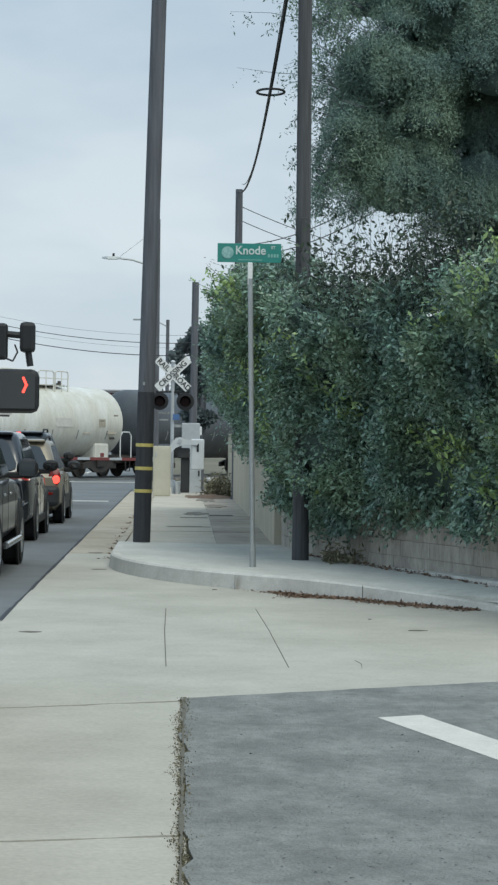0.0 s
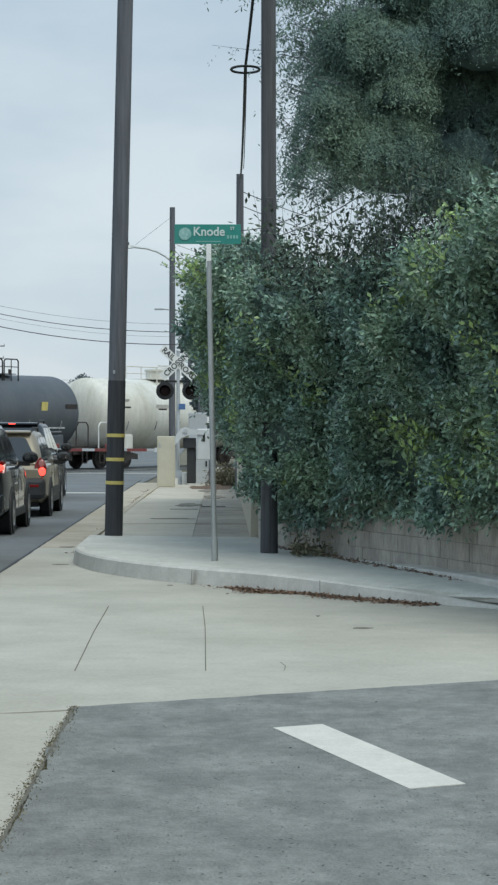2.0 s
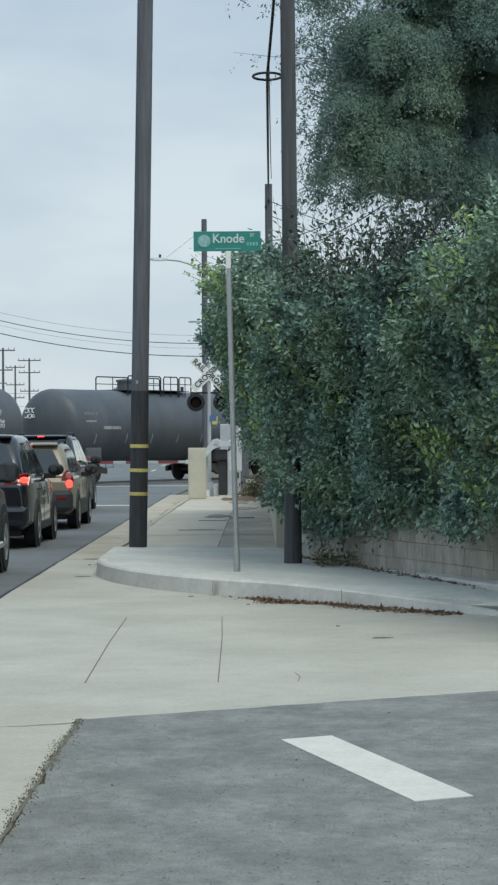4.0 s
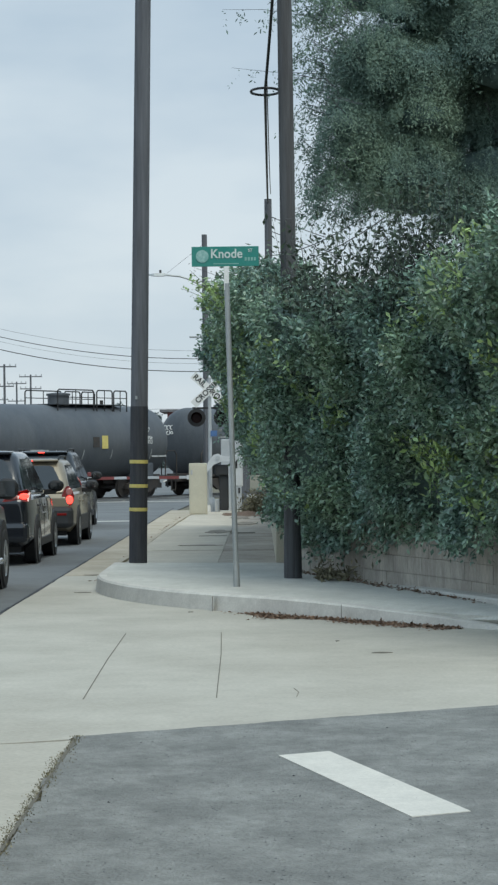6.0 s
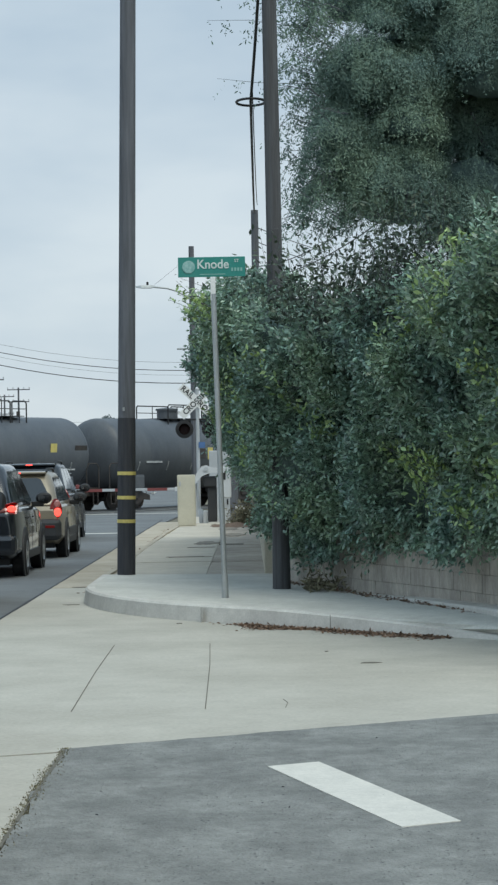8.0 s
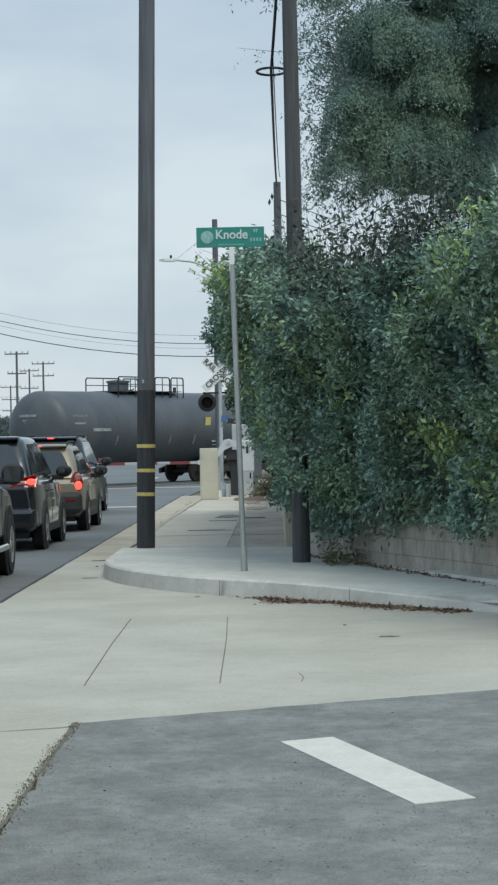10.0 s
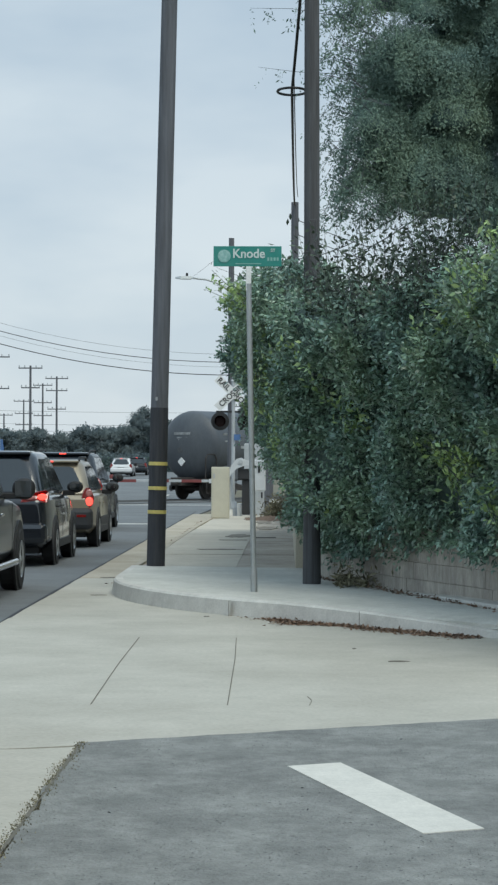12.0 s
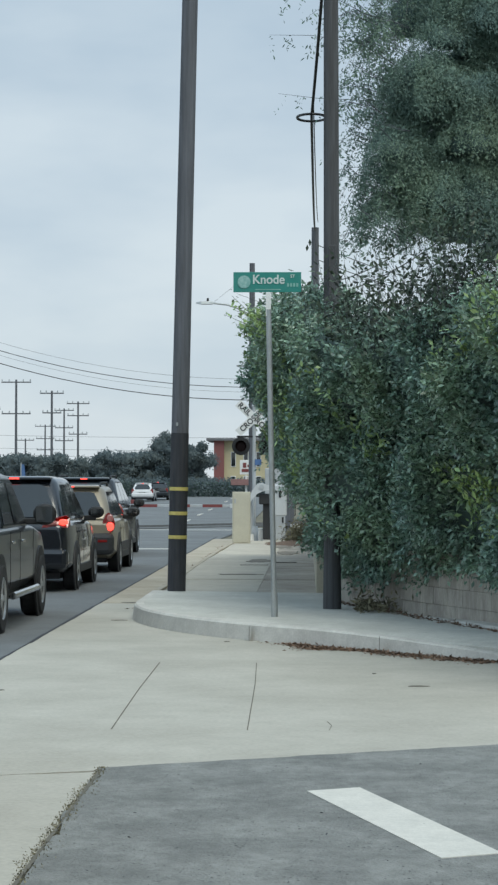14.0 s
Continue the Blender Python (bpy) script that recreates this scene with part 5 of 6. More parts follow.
    # stencils, placard and stains on the shell
    for sy in (-1, 1):
        for x, z, w, h, kind in marks:
            a = math.asin(max(-0.95, min(0.95, (z - TANK_Z) / TANK_R)))
            mm = Matrix.Translation((x, sy * TANK_R * math.cos(a), z)) @ Matrix.Rotation(-sy * a, 4, "X")
            bm = boxed(-w / 2, w / 2, -0.006, 0.006, -h / 2, h / 2)
            bmesh.ops.transform(bm, matrix=mm, verts=bm.verts[:])
            part("stencil" if kind != "y" else "placard", bm, {"w": M_DUST, "y": M_YELLOW, "k": M_TRUCK_IRON, "g": M_FADED, "s": M_STAIN}[kind], shell)
        for x in (-4.6, -2.6, -0.9, 0.9, 2.6, 4.6):
            bm = bmesh.new()
            for j in range(3):
                a0, a1 = radians(-27 + j * 5), radians(-27 + (j + 1) * 5)
                rod(bm, (x, sy * (TANK_R + 0.012) * math.cos(a0), TANK_Z + (TANK_R + 0.012) * math.sin(a0)), (x, sy * (TANK_R + 0.012) * math.cos(a1), TANK_Z + (TANK_R + 0.012) * math.sin(a1)), 0.022, seg=5)
            part("reflector_strip", bm, M_DUST, shell)
    return root


def scrawl(w, h, seed, m):
    """A sprayed tag: a few looping flat strokes in the x-z plane, placed by m."""
    k = random.Random(seed)
    bm = bmesh.new()
    for row in (0.25, -0.25):
        for i in range(5):
            cx, cz = (i - 2) * w / 5, row * h
            a0, turn, r = k.uniform(0, 6), k.uniform(3.5, 6.0), k.uniform(0.55, 1.0)
            pts = [(cx + w * 0.11 * r * math.cos(a0 + turn * q), 0.0, cz + h * 0.22 * r * math.sin(a0 + turn * q) + 0.02 * q) for q in np.linspace(0, 1, 9)]
            tube(bm, pts, 0.022, 5)
    bmesh.ops.transform(bm, matrix=m @ Matrix.Diagonal((1, 0.4, 1, 1)), verts=bm.verts[:])
    return bm


def side_tag(car, x, z, w, h, seed):
    shell = [c for c in car.children if c.name.startswith("tank_shell")][0]
    a = math.asin((z - TANK_Z) / TANK_R)
    m = Matrix.Translation((x, -(TANK_R + 0.004) * math.cos(a), z)) @ Matrix.Rotation(a, 4, "X")
    part("sprayed_tag", scrawl(w, h, seed, m), M_TAG, shell, "white sprayed tag")


def end_marks(car):
    """Stencilled lines and a diamond placard on the round end."""
    shell = [c for c in car.children if c.name.startswith("tank_shell")][0]
    x = -TANK_HALF - 0.0
    for z, w, h in ((0.50, 0.80, 0.10), (0.33, 0.52, 0.05), (0.24, 0.36, 0.05)):
        part("stencil", boxed(x + 0.022, x + 0.12, 0.12 - w / 2, 0.12 + w / 2, TANK_Z + z - h / 2, TANK_Z + z + h / 2), M_DUST, shell)
    part("stencil", boxed(x + 0.008, x + 0.12, 0.05, 0.32, TANK_Z - 0.30, TANK_Z - 0.08), M_TANK_WORN, shell, "worn grey patch")
    bm = boxed(-0.006, 0.10, -0.13, 0.13, -0.13, 0.13)
    bmesh.ops.transform(bm, matrix=Matrix.Translation((x + 0.03, 0.15, TANK_Z - 0.66)) @ Matrix.Rotation(radians(45), 4, "X"), verts=bm.verts[:])
    part("placard", bm, M_WHITE, shell, "diamond hazard placard")
    return car


def wheelset(parent, x, name="wheelset"):
    ob = part(name, rod(bmesh.new(), (0, -1.05, 0), (0, 1.05, 0), 0.08, 0.08, 10), M_TRUCK_IRON, parent)
    ob.matrix_basis = pose(x, 0, 0.52 * TRAIN_SIZE)
    for y in (-0.75, 0.75):
        s = 1 if y > 0 else -1
        part("wheel", lathe(bmesh.new(), [(0, -0.05), (0.12, -0.07), (0.16, -0.03), (0.34, -0.02), (0.36, -0.06), (0.42, -0.06), (0.43, 0.05), (0.46, 0.055), (0.46, 0.08), (0.2, 0.06), (0, 0.06)],
                            Matrix.Translation((0, y, 0)) @ Matrix.Rotation(radians(90 * s), 4, "X"), 22), M_TRUCK_IRON, ob)
    return ob


TRAIN_SIZE, SHORT = 1.2, 1.1
TRAIN_V, TRAIN_GAP, TRAIN_LEAD = 4.55 * TRAIN_SIZE, 13.65 * TRAIN_SIZE, 11.85 * TRAIN_SIZE
CARS = []


def build_train():
    base_marks = [(-4.9, 2.75, 0.9, 0.16, "w"), (-4.95, 2.5, 0.7, 0.07, "w"), (-3.6, 2.25, 1.1, 0.12, "w"), (3.5, 2.45, 0.38, 0.55, "y"), (5.2, 2.5, 0.75, 0.3, "k"), (4.4, 1.75, 1.0, 0.1, "w"), (4.4, 1.6, 0.8, 0.08, "w")]
    white_marks = [(-4.9, 2.8, 0.8, 0.22, "g"), (-4.7, 2.55, 0.5, 0.1, "k"), (-2.2, 2.55, 0.9, 0.3, "g"), (-2.2, 2.5, 0.6, 0.07, "k"), (1.6, 2.3, 1.1, 0.35, "g"), (4.2, 2.3, 0.45, 0.32, "s"), (4.2, 2.36, 0.28, 0.08, "k"), (4.9, 1.95, 0.6, 0.2, "s"), (5.2, 2.6, 0.3, 0.1, "s"), (5.05, 1.72, 0.35, 0.16, "k"), (3.2, 1.9, 0.5, 0.09, "s")]
    sprayed_marks = [(0.4, 2.3, 0.38, 0.5, "y"), (-0.15, 2.3, 0.4, 0.4, "k"), (5.2, 1.75, 1.0, 0.1, "w"), (-3.6, 2.0, 1.1, 0.12, "w")]
    black = tank_car(M_TANK_BLACK, "tank_car", "dusty black railway tank car with a railed top platform", base_marks)
    white = tank_car(M_TANK_WHITE, "tank_car", "stained white railway tank car with a railed top platform", white_marks)
    sprayed = tank_car(M_TANK_BLACK, "tank_car", "black railway tank car with a white sprayed mark near its end", sprayed_marks)
    side_tag(sprayed, 4.15, 2.72, 0.62, 0.34, 3)
    side_tag(sprayed, 4.4, 2.38, 0.42, 0.32, 8)
    # this car is a shorter type: its leading end stands closer to the platform
    for ob in sprayed.children_recursive:
        for v in ob.data.vertices:
            if v.co.x > 3.1:
                v.co.x -= SHORT
    last = end_marks(tank_car(M_TANK_BLACK, "tank_car", "last black railway tank car with stencils on its round end", base_marks))
    first = copy_thing(black, Matrix())
    shell = [c for c in black.children if c.name.startswith("tank_shell")][0]
    end = Matrix.Translation((-TANK_HALF + 0.055, 0.42, TANK_Z + 0.5)) @ Matrix.Rotation(radians(-70), 4, "Z") @ Matrix.Rotation(radians(-16), 4, "X")
    part("sprayed_tag", scrawl(0.75, 0.45, 5, end), M_TAG, shell, "white sprayed tag on the round end")
    for k, car in enumerate((first, white, black, sprayed, last)):
        car.name = "tank_car"
        CARS.append((car, TRAIN_LEAD - k * TRAIN_GAP, [wheelset(car, x * TRAIN_SIZE) for x in ((-5.45, -3.75, 3.75 - SHORT, 5.45 - SHORT) if car is sprayed else (-5.45, -3.75, 3.75, 5.45))]))
    # the bodies are drawn up small: bring them to full size, the wheelsets to the gauge
    done = set()
    for car, _, sets in CARS:
        for ob in car.children_recursive:
            if ob.data.name not in done:
                done.add(ob.data.name)
                on_axle = ob in sets or ob.parent in sets
                ob.data.transform(Matrix.Diagonal((TRAIN_SIZE, 1.0 if on_axle else TRAIN_SIZE, TRAIN_SIZE, 1)))


# ---- vehicles ----
def car_rings(length, width, stations):
    """Body sections along the car: (y share, floor z, shoulder z, half-width share)."""
    return [[(s * width / 2 * w * k, y * length, z) for s, k, z in ((-1, 0.86, z0), (1, 0.86, z0), (1, 1.0, z0 + 0.14), (1, 1.0, z0 + (z1 - z0) * 0.62), (1, 0.965, z1 - 0.05), (1, 0.90, z1), (-1, 0.90, z1), (-1, 0.965, z1 - 0.05), (-1, 1.0, z0 + (z1 - z0) * 0.62), (-1, 1.0, z0 + 0.14))] for y, z0, z1, w in stations]


def wheel(parent, x, y, r, w=0.23, side=1):
    m = Matrix.Translation((x, y, r)) @ Matrix.Rotation(radians(90 * side), 4, "Y")
    t = part("wheel", lathe(bmesh.new(), [(r * 0.62, -w / 2), (r * 0.92, -w / 2), (r, -w * 0.36), (r, w * 0.36), (r * 0.92, w / 2), (r * 0.62, w / 2), (r * 0.6, w * 0.3), (0, w * 0.3), (0, -w / 2), (r * 0.62, -w / 2)], m, 28), M_TYRE, parent, "black tyre on an alloy rim")
    bm = lathe(bmesh.new(), [(r * 0.64, w * 0.44), (r * 0.6, w * 0.5), (r * 0.56, w * 0.42), (r * 0.56, w * 0.3)], m, 28)
    for k in range(5):
        sp = bmesh.new()
        box(sp, -0.03, 0.03, 0.03, r * 0.58, w * 0.30, w * 0.44)
        bmesh.ops.transform(sp, matrix=m @ Matrix.Rotation(k * math.tau / 5, 4, "Z"), verts=sp.verts[:])
        me = bpy.data.meshes.new("spoke")
        sp.to_mesh(me)
        sp.free()
        bm.from_mesh(me)
        bpy.data.meshes.remove(me)
    lathe(bm, [(0, w * 0.48), (0.06, w * 0.46), (0.07, w * 0.32)], m, 12)
    part("rim", bm, M_RIM, t)
    return t


def oval(centre, size):
    """A rounded pod, flatter than a ball, with a trimmed back face."""
    bm = bmesh.new()
    bmesh.ops.create_uvsphere(bm, u_segments=18, v_segments=12, radius=1)
    for v in bm.verts:
        for i in range(3):
            v.co[i] = math.copysign(abs(v.co[i]) ** 0.92, v.co[i]) * size[i]
        v.co.y = max(v.co.y, -size[1] * 0.8)
        v.co += Vector(centre)
    return bm


def quad_panel(pts, thick=0.006):
    """A thin pane on four or more corners, given in order."""
    bm = bmesh.new()
    vs = [bm.verts.new(p) for p in pts]
    f = bm.faces.new(vs)
    bm.normal_update()
    n = f.normal.copy()
    r = bmesh.ops.extrude_face_region(bm, geom=[f])
    for v in r["geom"]:
        if isinstance(v, bmesh.types.BMVert):
            v.co += n * thick
    bmesh.ops.recalc_face_normals(bm, faces=bm.faces[:])
    return bm


def suv(label, paint, x_right, y_rear, length, width, height, wheel_r, wheelbase, rear_over, lit=True, rails=True, lamp="tall", two_tone=False, category="car", spare=0.0):
    root = thing("suv", label, category, group="vehicles queuing at the crossing", at=pose(x_right - width / 2, y_rear, road_z(y_rear)))
    belt = height * 0.61
    L = length
    body = part("body", loft(bmesh.new(), car_rings(L, width, [(0.0, 0.42, belt - 0.10, 0.86), (0.012, 0.36, belt - 0.02, 0.94), (0.05, 0.30, belt, 0.985), (0.2, 0.24, belt + 0.01, 1.0), (0.5, 0.24, belt, 1.0), (0.7, 0.24, belt - 0.02, 1.0), (0.78, 0.24, belt - 0.05, 0.99), (0.92, 0.28, belt - 0.16, 0.95), (0.985, 0.34, belt - 0.27, 0.88), (1.0, 0.42, belt - 0.38, 0.82)])), paint, root)
    b = body.modifiers.new("soft_edges", "BEVEL")
    b.width, b.segments, b.limit_method, b.angle_limit, b.harden_normals = 0.10, 5, "ANGLE", radians(22), True
    # cabin: roof narrower than the shoulders
    hw, tw = width / 2 * 0.90, width / 2 * 0.67
    y0, y1, y2, y3 = 0.015 * L, 0.125 * L, 0.50 * L, 0.70 * L
    cab = bmesh.new()
    secs = []
    for k, z, yr, yf in ((0.0, belt - 0.02, y0, y3), (0.45, belt + (height - belt) * 0.5, y0 + (y1 - y0) * 0.5, y3 - (y3 - y2) * 0.5), (0.80, height - 0.115, y1 - 0.055, y2 + 0.13), (0.9, height - 0.055, y1 - 0.01, y2 + 0.05), (0.97, height - 0.016, y1 + 0.07, y2 - 0.04), (1.0, height + 0.006, y1 + 0.24, y2 - 0.22)):
        w = hw + (tw - hw) * k - {0.9: 0.015, 0.97: 0.07, 1.0: 0.22}.get(k, 0.0)
        c = 0.15
        secs.append([(-w, yr + c, z), (-w + c * 0.13, yr + c * 0.5, z), (-w + c * 0.5, yr + c * 0.13, z), (-w + c, yr, z), (w - c, yr, z), (w - c * 0.5, yr + c * 0.13, z), (w - c * 0.13, yr + c * 0.5, z), (w, yr + c, z), (w, yf - c, z), (w - c * 2, yf, z), (-w + c * 2, yf, z), (-w, yf - c, z)])
    loft(cab, secs)
    cabin = part("cabin", cab, paint, root)
    b = cabin.modifiers.new("soft_edges", "BEVEL")
    b.width, b.segments, b.limit_method, b.angle_limit, b.harden_normals = 0.06, 4, "ANGLE", radians(30), True
    for o in (body, cabin):
        for p in o.data.polygons:
            p.use_smooth = True

    def on_cabin(side, z, y):
        k = (z - belt) / (height - 0.06 - belt) * 0.88
        return side * (hw + (tw - hw) * k), y, z
    zl, zh = belt + 0.07, height - 0.13

    def yrear(z):
        return y0 + (y1 - y0) * (z - belt) / (height - belt) - 0.006
    wz = hw - 0.16
    kz = lambda z: (z - belt) / (height - belt)
    wzh, cr = wz - (hw - tw) * kz(zh), 0.11
    ring = [(-wz + cr, zl), (wz - cr, zl), (wz - cr * 0.3, zl + cr * 0.3), (wz - 0.02, zl + cr), (wzh + 0.02, zh - cr), (wzh - cr * 0.25, zh - cr * 0.25), (wzh - cr, zh), (-wzh + cr, zh), (-wzh + cr * 0.25, zh - cr * 0.25), (-wzh - 0.02, zh - cr), (-wz + 0.02, zl + cr), (-wz + cr * 0.3, zl + cr * 0.3)]
    rw = part("rear_window", quad_panel([(x, yrear(z), z) for x, z in ring], -0.008), M_GLASS, root, "dark tinted rear window")
    part("rear_wiper", rod(bmesh.new(), (0.05, yrear(zl) - 0.015, zl - 0.02), (-0.35, yrear(zl + 0.12) - 0.02, zl + 0.1), 0.008, seg=5), M_BLACK, rw)
    for s in (-1, 1):
        cuts = [(y0 + 0.20, 0.25 * L, y1 + 0.16, 0.26 * L), (0.265 * L, 0.42 * L, 0.275 * L, 0.42 * L), (0.435 * L, 0.66 * L, 0.435 * L, y2 + 0.0)]
        for i, (a, c, a2, c2) in enumerate(cuts):
            pts = [on_cabin(s, zl, a), on_cabin(s, zl, c), on_cabin(s, zh, c2), on_cabin(s, zh, a2)]
            pts = [(p[0] + s * 0.004, p[1], p[2]) for p in pts]
            part("side_window", quad_panel(pts if s > 0 else pts[::-1], 0.004), M_GLASS, root)
        for y in (0.30 * L, 0.44 * L):
            part("door_handle", boxed(min(s * width / 2, s * (width / 2 + 0.02)), max(s * width / 2, s * (width / 2 + 0.02)), y - 0.1, y + 0.08, belt - 0.2, belt - 0.165, 0.008), paint, root)
        for y in (0.265 * L, 0.435 * L, 0.66 * L):
            part("door_seam", boxed(s * width / 2 - 0.003, s * width / 2 + 0.003, y - 0.004, y + 0.004, 0.42, belt - 0.1), M_BLACK, root)
        mx = s * (width / 2 + 0.11)
        mir = part("side_mirror", oval((mx, 0.62 * L + 0.075, belt + 0.115), (0.14, 0.085, 0.105)), M_BLACK if paint is not M_PAINT["tan"] else M_PLASTIC, root, "dark door mirror")
        part("mirror_stalk", boxed(min(s * (width / 2 - 0.1), mx), max(s * (width / 2 - 0.1), mx), 0.62 * L + 0.02, 0.62 * L + 0.09, belt - 0.03, belt + 0.06, 0.015), M_BLACK, mir)
        part("mirror_glass", boxed(mx - 0.085, mx + 0.085, 0.62 * L - 0.003, 0.62 * L + 0.02, belt + 0.06, belt + 0.17, 0.0), M_GLASS, mir)
        # rear lamps
        x0, x1 = (width / 2 * 0.72, width / 2 * 0.985) if lamp == "tall" else (width / 2 * 0.52, width / 2 * 0.965)
        zz = (belt - 0.27, belt + 0.14) if lamp == "tall" else (belt - 0.10, belt + 0.10)
        bm = bmesh.new()
        xm, zm, xr, zr = (x0 + x1) / 2 + 0.01, (zz[0] + zz[1]) / 2, (x1 - x0) / 2, (zz[1] - zz[0]) / 2
        teardrop = [(xm + xr * math.cos(a) * (1.0 - 0.35 * max(0, math.sin(a))), 0.035 + 0.07 * max(0, math.cos(a)) ** 2, zm + zr * math.sin(a)) for a in np.linspace(0, math.tau, 15)[:-1]]
        pr = teardrop if lamp == "tall" else ((x0, 0.02, zz[0]), (x1, 0.055, zz[0]), (x1 + 0.018, 0.19, zz[0] + 0.05), (x1 + 0.012, 0.19, zz[1] - 0.03), (x1 - 0.03, 0.065, zz[1]), (x0 + 0.07, 0.03, zz[1] - 0.08))
        ins = [bm.verts.new((s * x, y - 0.022, z)) for x, y, z in pr]
        out = [bm.verts.new((s * x * 0.96, y + 0.08, z)) for x, y, z in pr]
        bm.faces.new(ins)
        for i in range(len(pr)):
            j = (i + 1) % len(pr)
            bm.faces.new((ins[i], ins[j], out[j], out[i]))
        bmesh.ops.recalc_face_normals(bm, faces=bm.faces[:])
        tl = part("tail_lamp", bm, M_TAIL, root, "red tail lamp")
        bv = tl.modifiers.new("soft_edges", "BEVEL")
        bv.width, bv.segments, bv.limit_method, bv.angle_limit = 0.012, 3, "ANGLE", radians(40)
        if lit:
            zc = (zz[0] * 0.6 + zz[1] * 0.4)
            xc = s * (x0 * 0.42 + x1 * 0.58)
            if lamp == "tall":
                part("brake_light", oval((xc + s * 0.02, 0.02, zc - 0.03), (0.072, 0.034, 0.082)), M_BRAKE, tl, "lit red brake light")
                part("clear_lens", oval((xc + s * 0.012, 0.025, zc + 0.13), (0.062, 0.03, 0.075)), M_LENS, tl, "pale pink upper lens")
            else:
                part("brake_light", oval((xc + s * 0.10, 0.02, zc + 0.01), (0.075, 0.034, 0.050)), M_BRAKE, tl, "lit red brake light")
                part("clear_lens", oval((xc - s * 0.10, 0.012, zc - 0.005), (0.10, 0.028, 0.036)), M_LENS, tl, "dull pink inner lens")
        if rails:
            bm = bmesh.new()
            rx = s * (tw - 0.06)
            tube(bm, [(rx, y1 + 0.12, height - 0.02), (rx, y1 + 0.25, height + 0.045), (rx, y2 - 0.2, height + 0.05), (rx, y2 - 0.08, height - 0.02)], 0.022, 7)
            part("roof_rail", bm, M_BLACK, root, "black roof rail")
        # arches and wheels
        for yw in (rear_over, rear_over + wheelbase):
            bm = bmesh.new()
            lathe(bm, [(wheel_r + 0.085, -0.012), (wheel_r + 0.085, 0.012), (wheel_r * 0.2, 0.012)], Matrix.Translation((s * (width / 2 + 0.001), yw, wheel_r)) @ Matrix.Rotation(radians(90), 4, "Y"), 28)
            part("wheel_arch", bm, M_PLASTIC, root, "black wheel arch")
            wheel(root, s * (width / 2 - 0.085), yw, wheel_r, side=s)
        part("sill", boxed(min(s * (width / 2 - 0.06), s * (width / 2 + 0.008)), max(s * (width / 2 - 0.06), s * (width / 2 + 0.008)), rear_over + 0.4, rear_over + wheelbase - 0.4, 0.26, 0.40, 0.02), M_PLASTIC, root)
    part("rear_bumper", boxed(-width / 2 * 0.965, width / 2 * 0.965, -0.075, 0.35, 0.36, 0.78 if two_tone else 0.70, 0.09), M_PLASTIC if two_tone else paint, root, "dark rear bumper")
    for s in (-1, 1) if two_tone else ():
        part("rear_reflector", boxed(s * width * 0.37 - 0.09, s * width * 0.37 + 0.09, -0.083, -0.06, 0.60, 0.65, 0.005), M_TAIL, root)
    part("number_plate", boxed(-0.16, 0.16, -0.012, 0.03, belt - 0.34, belt - 0.19, 0.004), M_WHITE, root, "plain pale number plate")
    part("plate_recess", boxed(-0.26, 0.26, 0.0, 0.04, belt - 0.37, belt - 0.15, 0.01), M_PLASTIC, root)
    part("tailgate_trim", boxed(-0.3, 0.3, -0.015, 0.02, belt - 0.13, belt - 0.10, 0.006), M_CHROME if paint is M_PAINT["black"] else paint, root)
    sp = part("spoiler", boxed(-tw + 0.05, tw - 0.05, y1 - 0.12, y1 + 0.25, height - 0.055, height - 0.01, 0.02), paint, root)
    part("high_brake_light", boxed(-0.08, 0.08, y1 - 0.135, y1 - 0.11, height - 0.045, height - 0.02, 0.005), M_BRAKE, sp, "lit red high brake light")
    if two_tone:
        for s in (-1, 1):
            part("side_cladding", boxed(min(s * (width / 2 - 0.03), s * (width / 2 + 0.014)), max(s * (width / 2 - 0.03), s * (width / 2 + 0.014)), rear_over + 0.43, rear_over + wheelbase - 0.43, 0.40, 0.58, 0.012), M_PLASTIC, root, "dark lower door cladding")
    part("underbody", boxed(-width / 2 + 0.2, width / 2 - 0.2, 0.3, L - 0.4, 0.2, 0.5), M_BLACK, root)
    part("exhaust", rod(bmesh.new(), (width * 0.28, -0.06, 0.31), (width * 0.28, 0.5, 0.31), 0.03, 0.03, 10), M_CHROME, root)
    return root


